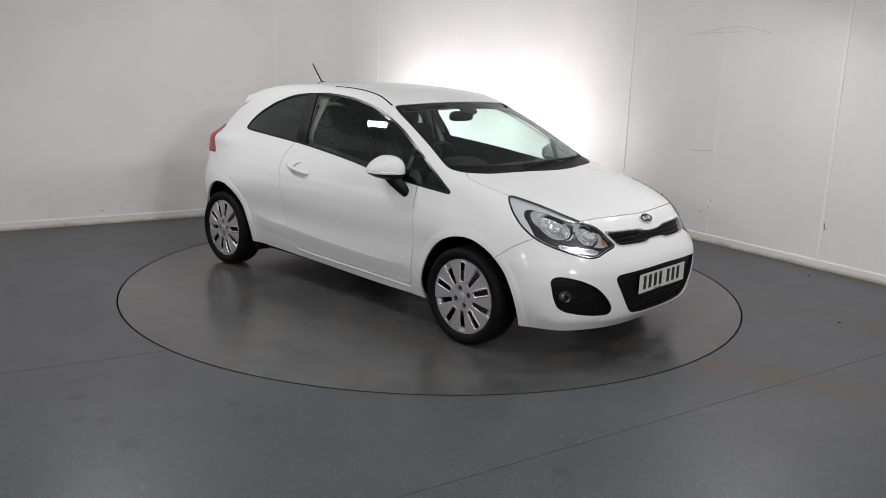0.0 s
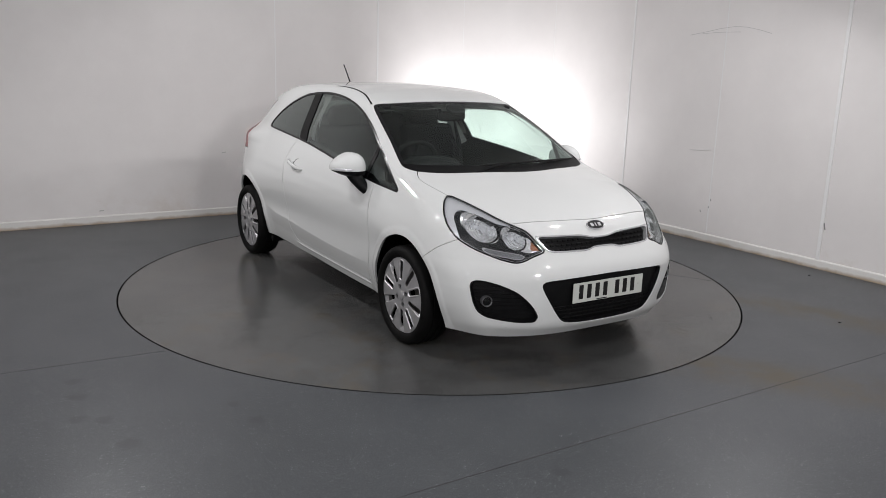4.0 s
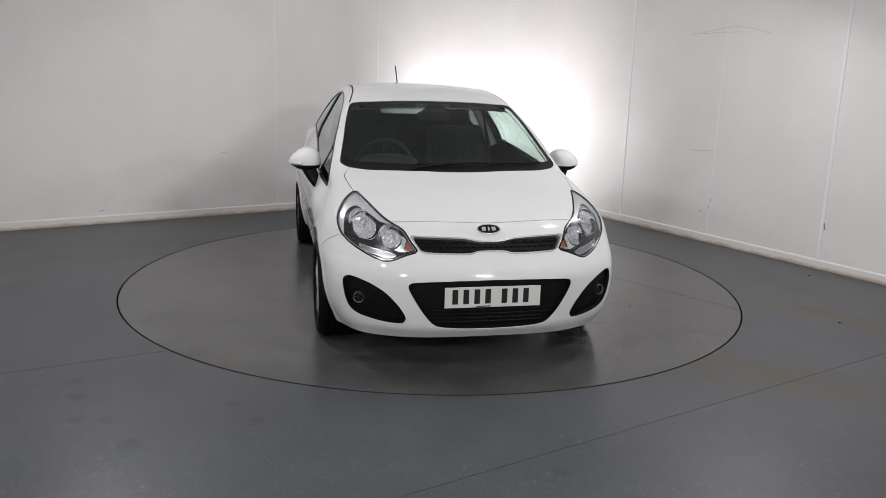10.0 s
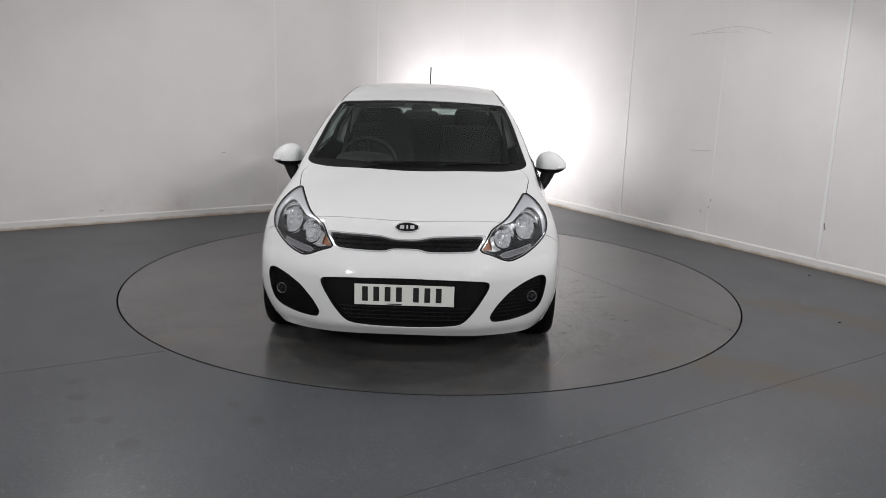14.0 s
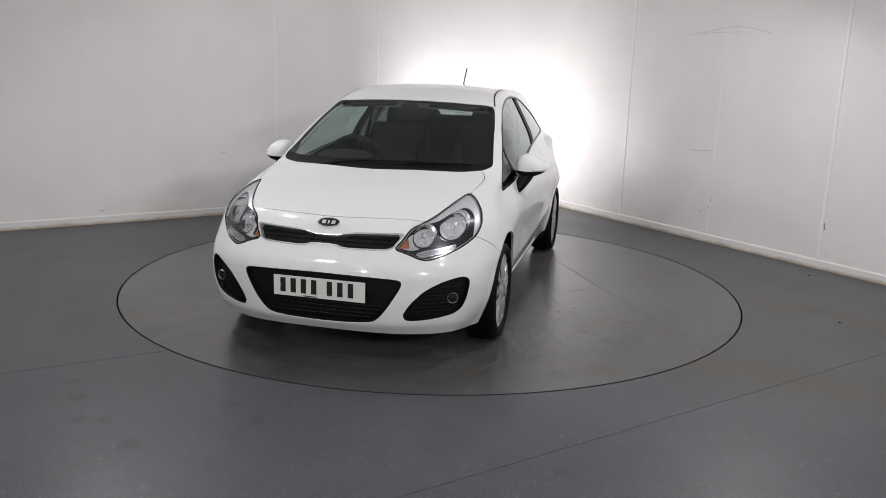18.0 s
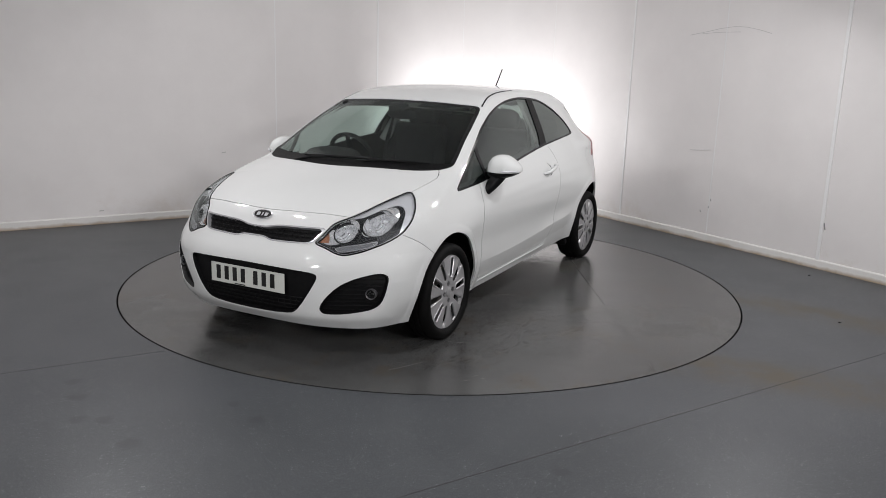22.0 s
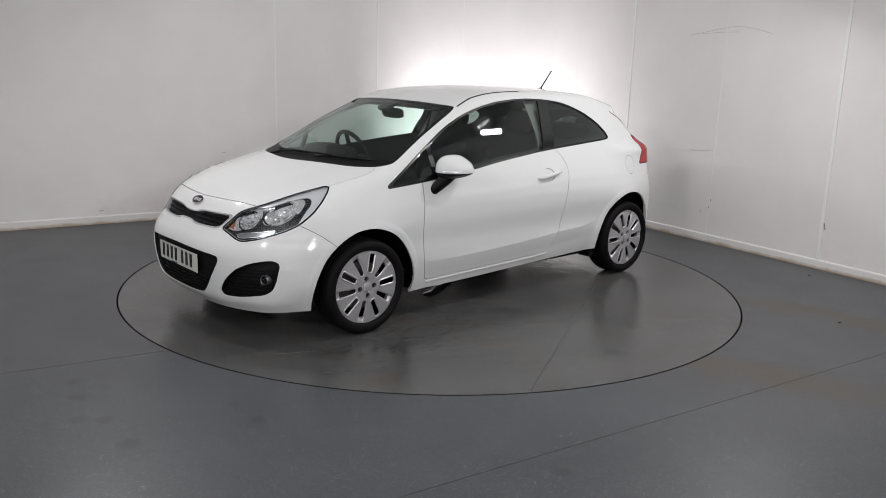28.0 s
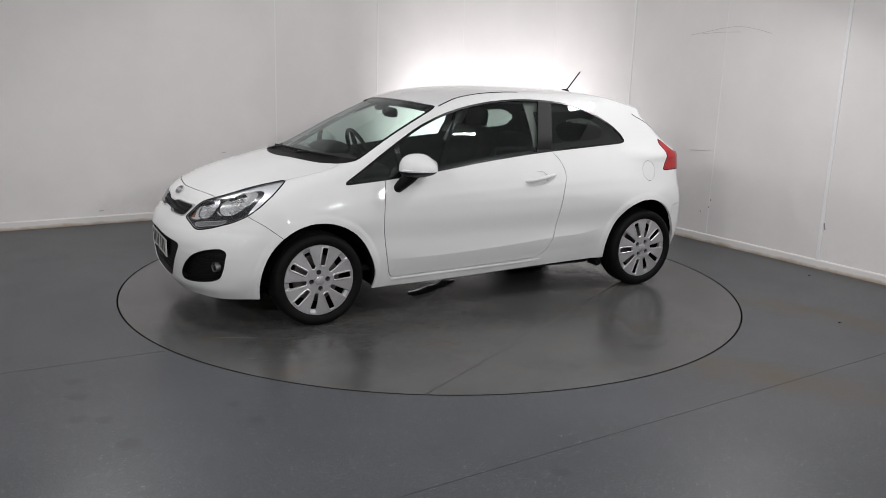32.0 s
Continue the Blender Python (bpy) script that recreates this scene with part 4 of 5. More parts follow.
# doors and side windows
for _, s, polys in by_side(skin, door_polys):
    cup, panel = skin.cut(polys, lambda p: (np.hypot((p[:, 0] + .333) / .062, (p[:, 2] - .864) / .044) - 1) * .05)
    door = skin.mesh("door", panel, white_paint, car, rim=.014, label="closed white front door with a pull handle")
    skin.mesh("handle_cup", cup, white_paint, door, offset=-.005, rim=-.005)
    mine = [q for _, t, w in by_side(skin, glazing) if t == s for q in w]
    trim, inner = skin.cut(mine, lambda p: -side_of(GLAZING)(p) - .005)
    skin.mesh("window_trim", trim, black_gloss, car, offset=.001, rim=.012, label="black window surround")
    sail, rest = skin.cut(inner, beside((.735, .80), (.735, 1.3)))
    sail, rest = (rest, sail) if np.mean([skin.v[p[0]][0] for p in sail]) < np.mean([skin.v[p[0]][0] for p in rest]) else (sail, rest)
    divider, rest = skin.cut(rest, lambda p: .70 - p[:, 0])
    skin.mesh("quarter_light", sail, sail_glass, door, offset=-.002)
    skin.mesh("window_divider", divider, black_gloss, door, offset=.001, rim=.01)
    ahead, behind = skin.cut(rest, lambda p: -(p[:, 0] - (-.351 + (p[:, 2] - 1.045) * -.345)))
    pillar, behind = skin.cut(behind, lambda p: -(p[:, 0] - (-.475 + (p[:, 2] - 1.05) * -.325)))
    window = skin.mesh("door_window", ahead, door_glass, door, offset=-.005)
    window.visible_shadow = False
    skin.mesh("pillar_cover", pillar, black_plastic, car, offset=.001, rim=.012, label="gloss black pillar cover")
    rear = skin.mesh("rear_side_window", behind, privacy_glass, car, offset=-.003)
    rear.visible_shadow = False
    # pull handle
    pts = [(-.208, s * .836, .846), (-.225, s * .852, .849), (-.26, s * .862, .854), (-.335, s * .864, .865), (-.41, s * .857, .876), (-.445, s * .846, .880), (-.463, s * .828, .883)]
    handle = part("handle", tube(pts, [.008, .0105, .0115, .0125, .0115, .0095, .006], 12), white_paint, door, smooth=True)
    handle.data.transform(Matrix.Translation((0, 0, .865)) @ Matrix.Diagonal((1, 1, 1.15, 1)) @ Matrix.Translation((0, 0, -.865)))
    # door mirror: taller at the door, tapering outwards
    def mirror_shape(bm, low, high):
        for v in bm.verts:
            k = (v.co.y * s - .893) / .105
            v.co.z = .962 + (v.co.z - .962) * (1.0 - .50 * max(k, 0) ** 1.3 - .05 * min(k, 0))
            v.co.z = min(max(v.co.z, low), high)
            v.co.x -= .034 * max(k, 0) ** 2
        return bm

    shell = mirror_shape(ellipsoid(.114, .103, .101, pose(.655, s * .893, .958, 0, 0, s * 6), .80), .952, 2)
    cap = part("door_mirror", shell, white_paint, car, "white door mirror on a black foot", smooth=True)
    lowerm = mirror_shape(ellipsoid(.112, .100, .044, pose(.653, s * .892, .954, 0, 0, s * 6), .82), 0, .9515)
    part("lower_shell", lowerm, black_plastic, cap, "black lower half of the mirror", smooth=True)
    foot = tube([(.675, s * .875, .945), (.70, s * .862, .905), (.735, s * .842, .865), (.762, s * .822, .832), (.775, s * .812, .815)], [.052, .043, .036, .030, .016], 16)
    part("foot", foot, black_plastic, cap, smooth=True)
    ind = [(.657 + .118 * math.cos(a) ** .8 - .034 * math.sin(a) ** 2, s * (.890 + .1015 * math.sin(a) ** .8), .962) for a in np.linspace(.25, 1.5, 14)]
    part("side_repeater", tube(ind, .0068, 8), lamp_silver, cap, "clear indicator strip", smooth=True)
    face = ellipsoid(.004, .062, .044, pose(.547, s * .880, .975, 0, 0, s * 6), .7)
    part("mirror_glass", face, mirror_face, cap, smooth=True)

# tail lamps
for _, s, polys in by_side(skin, tails):
    lamp = skin.mesh("tail_lamp", polys, red_lens, car, rim=.02, label="red tail lamp with a dark border")
    edge, _ = skin.cut(polys, lambda p: -side_of(TAIL_LAMP, .3)(p) - .006)
    skin.mesh("lamp_border", edge, lamp_dark, lamp, offset=.0005, label="dark red border of the lens")
    # the lens stands out from the body towards the back
    for ob in (lamp, *lamp.children):
        for v in ob.data.vertices:
            k = min(max((-1.50 - v.co.x) / .16, 0), 1)
            v.co.y += s * .002 * k
            v.co.x -= .003 * k
    along = np.linspace(-1.345, -1.57, 16)
    tall = np.interp(along, (-1.584, -1.522, -1.437, -1.366, -1.345), (1.165, 1.198, 1.239, 1.270, 1.283))
    a, b = np.zeros(16), np.full(16, .9)
    for _ in range(26):
        mid = (a + b) / 2
        solid = car_form(along, mid, tall) < 0
        a, b = np.where(solid, mid, a), np.where(solid, b, mid)
    part("tailgate_seal", ribbon(np.stack([along, s * a, tall], -1), .006, .002, .01), black_plastic, car, "black strip beside the tailgate window", smooth=True)

# headlights
BOWLS = (((1.730, .648, .758), .066), ((1.888, .519, .714), .054))
for _, s, polys in by_side(skin, lights):
    rim, lens = skin.cut(polys, lambda p: -LAMP(p) - .0062)
    line, _ = skin.cut(lens, lambda p: -LAMP(p) - .0095)
    lamp = skin.mesh("headlight", rim, black_gloss, car, offset=.001, rim=.03, label="clear headlight with silver reflectors and a black rim")
    skin.mesh("rim_line", line, bright_trim, lamp, offset=-.004, label="thin bright line inside the rim")
    pane = skin.mesh("lens", lens, lens_glass, lamp, offset=-.001)
    pane.visible_shadow = False

    def holes(p):
        d = np.full(len(p), 1.0)
        for (x, y, z), r in BOWLS:
            d = np.minimum(d, np.hypot(np.abs(p[:, 1]) - y, p[:, 2] - z) - r)
        return d
    dark, bright = skin.cut(polys, lamp_plane(BEZEL))
    _, dark = skin.cut(dark, holes)
    _, bright = skin.cut(bright, holes)
    pocket = lambda p: np.maximum.reduce([(np.abs(p[:, 1]) - .450) + (p[:, 2] - .69) * .35, LAMP(p) + .011, .662 - p[:, 2]])
    corner, _ = skin.cut(polys, pocket)
    _, dark = skin.cut(dark, pocket)
    _, bright = skin.cut(bright, pocket)
    skin.mesh("bezel", dark, lamp_dark, lamp, offset=-.014, rim=.02, label="dark inner bezel")
    skin.mesh("reflector_surround", bright, lamp_silver, lamp, offset=-.010, rim=.02, label="silver reflector surround")
    for (x, y, z), r in BOWLS:
        m = Matrix.Translation((x - .035, s * (y - .006), z - .004)) @ (Vector((1, s * .25, .08)).to_track_quat("Z", "Y").to_matrix().to_4x4())
        prof = [(r * 1.06, -.004), (r * 1.06, .006), (r, .006), (r * .97, 0)] + [(r * k, -.062 * (1 - k ** 2.4)) for k in np.linspace(.94, .0, 12)]
        bowl = lathe(prof, m, 120)
        q = np.array([v.co for v in bowl.verts])
        # upright flutes pressed into the bowl
        local = (q - np.array(m.translation)) @ np.array(m.to_3x3())
        within = np.clip((.95 * r - np.hypot(local[:, 0], local[:, 1])) / .008, 0, 1)
        q += np.outer(within * .0022 * np.cos(q[:, 1] * 2 * math.pi / .0125) * np.where(q[:, 2] < z + .012, 1, .35), np.array(m.to_3x3())[:, 2])
        for _ in range(40):
            q[:, 0] -= .003 * (car_form(*q.T) > -.012)
        for v, co in zip(bowl.verts, q):
            v.co = co
        # collar from the opening in the bezel back to the bowl
        axis = m.to_3x3() @ Vector((0, 0, 1))
        ey = (Vector((0, 1, 0)) - axis * axis.y).normalized()
        ez = (Vector((0, 0, 1)) - axis * axis.z - ey * ey.z).normalized()
        turn = np.linspace(0, 2 * math.pi, 40, False)
        oy, oz = s * y + r * 1.02 * np.cos(turn), z + r * 1.02 * np.sin(turn)
        lo, hi = np.full(40, 1.3), np.full(40, 2.2)
        for _ in range(26):
            mid = (lo + hi) / 2
            solid = car_form(mid, oy, oz) < -.014
            lo, hi = np.where(solid, mid, lo), np.where(solid, hi, mid)
        collar = bmesh.new()
        outer = [collar.verts.new(v) for v in zip(lo, oy, oz)]
        inner_ring = [collar.verts.new(m.translation + (ey * math.cos(t) + ez * math.sin(t)) * r - axis * .004) for t in turn]
        for i in range(40):
            collar.faces.new((outer[i], outer[(i + 1) % 40], inner_ring[(i + 1) % 40], inner_ring[i]))
        part("collar", collar, faceted, lamp, "chrome collar round the bowl", smooth=True)
        part("reflector", bowl, faceted, lamp, "chrome reflector bowl", smooth=True)
        part("bulb", lathe([(0, .0), (.008, -.004), (.011, -.014), (.011, -.045), (0, -.05)], m, 20), lamp_silver, lamp, smooth=True)
    tip, _ = skin.cut(dark, lamp_plane(LAMP_TIP))
    if tip:
        skin.mesh("reflector_tip", tip, faceted, lamp, offset=-.011, rim=.01)
    if corner:
        skin.mesh("indicator", corner, amber, lamp, offset=-.026, label="amber indicator reflector")
    cells, _ = skin.cut(polys, lamp_plane(LAMP_STRIP))
    edge, cells = skin.cut(cells, lambda p: -lamp_plane(LAMP_STRIP)(p) - .0035)
    skin.mesh("position_lamp", cells, lamp_cell, lamp, offset=-.010, label="small clear position lamp")
    skin.mesh("lamp_frame", edge, chrome, lamp, offset=-.006, rim=.008)
    wing, _ = skin.cut(dark, lamp_plane(LAMP_WING))
    if wing:
        skin.mesh("reflector_wing", wing, faceted, lamp, offset=-.011, rim=.01)

# grilles
ring_up, mesh_up = skin.cut(upper, lambda p: -front_of(UPPER_GRILLE)(p) - .0065)
grille = skin.mesh("upper_grille", mesh_up, black_plastic, car, offset=-.022, label="black honeycomb grille with a chrome surround")
skin.mesh("grille_surround", ring_up, bright_trim, grille, offset=.004, rim=.028)


def nose_points(ys, zs, deep=0.0):
    """Points on the nose's skin at ys, zs, moved inwards, and the outward normals."""
    ys, zs = np.asarray(ys, float), np.broadcast_to(np.asarray(zs, float), np.shape(ys))
    a, b = np.full(ys.shape, 1.4), np.full(ys.shape, 2.3)
    for _ in range(26):
        m = (a + b) / 2
        solid = car_form(m, ys, zs) < 0
        a, b = np.where(solid, m, a), np.where(solid, b, m)
    p = np.stack([a, ys, zs], -1)
    n = slope_of(car_form, p)
    n /= np.linalg.norm(n, axis=1)[:, None]
    return p - deep * n, n


def nose_point(y, z, deep=0.0):
    p, n = nose_points([y], [z], deep)
    return Vector(p[0]), Vector(n[0])


def stud(y, z, wide, tall, deep, bm, proud=.01):
    p, n = nose_point(y, z, deep)
    m = Matrix.Translation(p) @ n.to_track_quat("Z", "Y").to_matrix().to_4x4()
    return box(wide, tall, proud, m, .003, 1, bm)


bm = bmesh.new()
for row in range(3):
    for k in range(-11, 12):
        y = k * .0345 + (.017 if row % 2 else 0)
        z = .664 + row * .021
        if front_of(UPPER_GRILLE)(np.array([[2.0, y, z]]))[0] < -.014:
            stud(y, z, .0245, .0125, .016, bm)
tagged(part("honeycomb", bm, black_plastic, grille), kind="stuff")
low = skin.mesh("lower_grille", lower, black_plastic, car, offset=-.026, label="black lower grille with horizontal slats")
edge, _ = skin.cut(lower, lambda p: -front_of(LOWER_GRILLE)(p) - .005)
skin.mesh("grille_edge", edge, black_plastic, low, offset=-.004, rim=.026)
for z in (.285, .308, .331, .354):
    ys = [y for y in np.linspace(-.44, .44, 45) if front_of(LOWER_GRILLE)(np.array([[2.0, y, z]]))[0] < -.006]
    part("slat", tube(nose_points(ys, z, .023)[0], .0032, 6), black_plastic, low)
bm = bmesh.new()
for z in (.2965, .3195, .3425):
    for k in range(-9, 10):
        y = k * .040
        if front_of(LOWER_GRILLE)(np.array([[2.0, y, z]]))[0] < -.014:
            stud(y, z, .006, .018, .024, bm, .006)
tagged(part("slat_ties", bm, black_plastic, low), kind="stuff")

for _, s, polys in by_side(skin, fogs):
    recess = skin.mesh("fog_recess", polys, black_plastic, car, offset=-.030, label="black fog lamp recess with fine ribs")
    edge, _ = skin.cut(polys, lambda p: -front_of(FOG_RECESS)(p) - .004)
    skin.mesh("recess_edge", edge, black_plastic, recess, offset=-.002, rim=.03)
    for z in np.arange(.30, .49, .022):
        ys = [y for y in np.linspace(.45, .77, 40) if front_of(FOG_RECESS)(np.array([[2.0, y, z]]))[0] < -.008]
        if len(ys) > 3:
            part("rib", tube(nose_points(s * np.array(ys), z, .028)[0], .0022, 5), black_plastic, recess)
    p, _ = nose_point(s * .695, .391, .020)
    m = Matrix.Translation(p) @ Vector((1, s * .25, 0)).to_track_quat("Z", "Y").to_matrix().to_4x4()
    part("fog_lamp", lathe([(.029, -.04), (.030, .004), (.0275, .008), (.0245, .005), (.024, -.004)], m, 40), fog_ring, recess, "round fog lamp with a grey ring", smooth=True)
    part("fog_bowl", lathe([(.024, -.002), (.019, -.016), (0, -.022)], m, 32), lamp_dark, recess, smooth=True)
    glass_ob = part("fog_glass", lathe([(.025, .002), (.019, .008), (.010, .011), (0, .012)], m, 32), lens_glass, recess, smooth=True)
    glass_ob.visible_shadow = False

# oval badge above the grille, a plain shape
p, n = nose_point(0, .760)
m = Matrix.Translation(p) @ Matrix((*[(*v, 0) for v in (Vector((0, 1, 0)), n.cross(Vector((0, 1, 0))), n)], (0, 0, 0, 1))).transposed()
badge = part("badge", lathe([(0, .006), (.85, .006), (.90, .003)], m @ Matrix.Diagonal((.066, .032, 1, 1)), 48), black_gloss, car, "dark oval badge with a chrome rim", smooth=True)
part("badge_rim", tube([m @ Vector((.063 * math.cos(a), .030 * math.sin(a), .005)) for a in np.linspace(0, 2 * math.pi, 48, False)], .0030, 8, closed=True), bright_trim, badge, smooth=True)
for at, wide in ((-.027, .022), (0, .009), (.027, .022)):
    part("badge_bar", box(wide, .024, .003, m @ pose(at, 0, .007), .001, 1), bright_trim, badge)

# number plate with plain bars
plate = part("number_plate", box(.005, .520, .111, pose(2.083, 0, .430), .002, 2), plate_white, car, "white number plate with black bars")
x = -.205
for group in (4, 3):
    for k in range(group):
        part("bar", box(.0015, .030, .078, pose(2.0864, x, .434)), plate_black, plate)
        x += .059
    x += .030
part("small_bar", box(.0015, .075, .005, pose(2.0864, -.05, .381)), plate_black, plate)
for y in (-.224, .224):
    part("plate_screw", lathe([(0, .003), (.006, .002), (.0065, 0)], Matrix.Translation((2.0858, y, .434)) @ pose(0, 0, 0, 0, 90, 0), 16), plate_white, plate, smooth=True)

# wipers, aerial
for a, b, c in (((1.25, -.36, .972), (1.215, -.05, 1.022), (1.175, .30, 1.026)), ((1.225, .10, .990), (1.15, .36, 1.020), (1.06, .58, 1.014))):
    arm = part("wiper", tube([a, tuple((Vector(a) + Vector(b)) / 2 + Vector((0, 0, .012))), b], [.010, .008, .006], 8), black_plastic, car, "black windscreen wiper", smooth=True)
    a2 = Vector(b) + (Vector(b) - Vector(c)) * .6 + Vector((-.02, 0, -.002))
    part("blade", tube([a2, b, c], [.006, .009, .005], 8), black_plastic, arm)
aerial = part("aerial", tube([(-1.127, 0, 1.440), (-1.19, 0, 1.513), (-1.252, 0, 1.586)], [.0055, .005, .0048], 8), black_plastic, car, "short black roof aerial", smooth=True)
part("aerial_foot", ellipsoid(.045, .022, .020, pose(-1.105, 0, 1.428, 0, 6, 0), .9), black_plastic, aerial, smooth=True)

# underside and wheel housings
under = bmesh.new()
box(3.55, 1.18, .06, pose(.02, 0, .235), .02, 2, under)
box(1.75, 1.50, .06, pose(0, 0, .225), .02, 2, under)
box(.30, 1.10, .05, pose(1.70, 0, .215), .02, 2, under)
part("underbody", under, black_plastic, car, "black underbody")
# unseen tray, added to block light and darken the floor under the nose
ys = np.linspace(-.72, .72, 41)
lo, hi = np.full(41, 1.5), np.full(41, 2.2)
for _ in range(26):
    mid = (lo + hi) / 2
    solid = car_form(mid, ys, np.full(41, .205)) < -.012
    lo, hi = np.where(solid, mid, lo), np.where(solid, hi, mid)
tray = [(x, y) for x, y in zip(lo, ys)] + [(1.56, .60), (1.56, -.60)]
n = len(tray)
link_mesh("front_undertray", [(x, y, h) for h in (.200, .216) for x, y in tray],
          [tuple(range(n)), tuple(range(2 * n - 1, n - 1, -1))] + [(i, n + i, n + (i + 1) % n, (i + 1) % n) for i in range(n)], dark_cavity, car, smooth=False, label="added black tray that keeps light from under the nose")
for sx, arch_z, r in ((AXLE, .285, .388), (REAR_AXLE, .31, .381)):
    for s in (1, -1):
        bm = bmesh.new()
        arc = [math.radians(a) for a in np.linspace(-12, 192, 40)]

        def rim_y(a, q, y):
            return min(y, float(half_width(np.array(sx + q * math.cos(a)), np.array(arch_z + q * math.sin(a)))) - .03)
        rows = [[bm.verts.new((sx + q * math.cos(a), s * rim_y(a, q, y), arch_z + q * math.sin(a))) for a in arc] for q, y in ((r - .010, .835), (r, .78), (r, .56), (.05, .55))]
        for ra, rb in zip(rows, rows[1:]):
            for i in range(len(arc) - 1):
                bm.faces.new((ra[i], ra[i + 1], rb[i + 1], rb[i]))
        part("wheel_housing", bm, dark_cavity, car)
for s in (1, -1):
    part("mud_lip", box(.05, .12, .05, pose(-.93, s * .735, .20, 0, 25, 0), .008, 2), black_plastic, car)


# wheels
def slot_sets(p):
    """Distances to the five closed slots, to the five open slots that run out to the rim, and to the holes through the open ones."""
    r, a = np.hypot(p[:, 0], p[:, 1]), np.arctan2(p[:, 1], p[:, 0])
    out = []
    for shift, near, far, w0, w1, corner in ((0, .086, .182, .0115, .0150, .007), (math.pi / 5, .076, .205, .0110, .0200, .007), (math.pi / 5, .076, .170, .0100, .0165, .006)):
        turn = np.mod(a - shift + math.pi / 5, 2 * math.pi / 5) - math.pi / 5
        x, y = r * np.cos(turn), r * np.sin(turn)
        half = w0 + (w1 - w0) * np.clip((x - near) / (far - near), 0, 1)
        dx, dy = np.abs(x - (near + far) / 2) - (far - near) / 2 + corner, np.abs(y) - half + corner
        out.append(np.hypot(np.maximum(dx, 0), np.maximum(dy, 0)) + np.minimum(np.maximum(dx, dy), 0) - corner)
    return out


def slot_field(p):
    closed, _, through_hole = slot_sets(p)
    return np.minimum(closed, through_hole)


def face_height(x, y):
    r = np.hypot(x, y)
    closed, deep, _ = [d.reshape(np.shape(x)) for d in slot_sets(np.stack([np.ravel(x), np.ravel(y)], -1))]
    ease = lambda v: np.clip(v, 0, 1) ** 2 * (3 - 2 * np.clip(v, 0, 1))
    lip = .0045 * ease((.0105 - closed) / .004) - .0065 * ease((.0045 - closed) / .0045)
    open_slot = ease((.004 - deep) / .007) * (.004 + .012 * ease((r - .12) / .05)) * (1 - .75 * ease((r - .168) / .027))
    return .084 - .10 * np.clip(r - .07, 0, 1) ** 1.5 + lip - open_slot


def face_form(x, y, z):
    return z - face_height(x, y)


AROUND, OUTWARDS = 480, 96
radii, angles = np.linspace(.012, .199, OUTWARDS), np.linspace(0, 2 * math.pi, AROUND, False)
fx, fy = np.outer(radii, np.cos(angles)), np.outer(radii, np.sin(angles))
fv = np.stack([fx.ravel(), fy.ravel(), face_height(fx, fy).ravel()], -1)
fq = np.array([(j * AROUND + i, (j + 1) * AROUND + i, (j + 1) * AROUND + (i + 1) % AROUND, j * AROUND + (i + 1) % AROUND) for j in range(OUTWARDS - 1) for i in range(AROUND)])
disc_face = Skin(fv, fq)
_, face_polys = disc_face.cut(disc_face.polys, slot_field)
for k in range(4):
    a = k * math.pi / 2 + math.pi / 10 * 5
    _, face_polys = disc_face.cut(face_polys, lambda p: np.hypot(p[:, 0] - 0.047 * math.cos(a), p[:, 1] - 0.047 * math.sin(a)) - .0145)


def build_wheel():
    # near-black barrel: the shade behind the slots is put into its colour
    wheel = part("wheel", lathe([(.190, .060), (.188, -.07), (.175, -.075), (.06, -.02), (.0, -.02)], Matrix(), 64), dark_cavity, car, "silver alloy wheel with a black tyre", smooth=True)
    tyre = [(.220, .066), (.225, .082), (.231, .090), (.242, .0955), (.255, .0985), (.268, .096), (.279, .088), (.286, .078), (.2897, .062), (.2910, .045), (.285, .043), (.285, .037), (.291, .035),
            (.291, .008), (.285, .006), (.285, -.006), (.291, -.008), (.291, -.035), (.285, -.037), (.285, -.043), (.291, -.045), (.289, -.065), (.282, -.083), (.255, -.0985), (.22, -.085), (.20, -.07)]
    part("tyre", lathe(tyre, Matrix(), 96), rubber, wheel, "black road tyre", smooth=True)
    face = disc_face.mesh("rim", face_polys, silver, wheel, rim=.024, label="silver ten-slot alloy rim", form=face_form)
    part("rim_flange", lathe([(.196, .068), (.199, .073), (.204, .077), (.2065, .074), (.204, .066)], Matrix(), 96), silver, wheel, smooth=True)
    part("centre_cap", lathe([(.027, .078), (.026, .088), (.020, .091), (0, .092)], Matrix(), 32), silver, wheel, smooth=True)
    part("brake_disc", lathe([(.03, .01), (.135, .01), (.135, -.012)], Matrix(), 48), bright_steel, wheel)
    for k in range(4):
        a = k * math.pi / 2 + math.pi / 10 * 5
        part("lug_nut", lathe([(0, .077), (.0070, .077), (.0085, .074), (.0085, .058), (.0135, .056)], Matrix.Translation((0.047 * math.cos(a), 0.047 * math.sin(a), 0)), 6), lug_steel, wheel)
    for ob in (wheel, *wheel.children):
        if not ob.name.startswith("tyre"):
            ob.data.transform(Matrix.Diagonal((1.115, 1.115, 1, 1)))
    return wheel


def axle_pose(x, s, spin):
    m = Matrix(((1, 0, 0, x), (0, 0, s, s * .770), (0, 1, 0, HUB_Z), (0, 0, 0, 1)))
    if s > 0:
        m = Matrix(((-1, 0, 0, x), (0, 0, 1, .760), (0, 1, 0, HUB_Z), (0, 0, 0, 1)))
    return m @ Matrix.Rotation(radians(spin), 4, "Z")


wheel = build_wheel()
wheel.matrix_basis = axle_pose(AXLE, 1, 6)
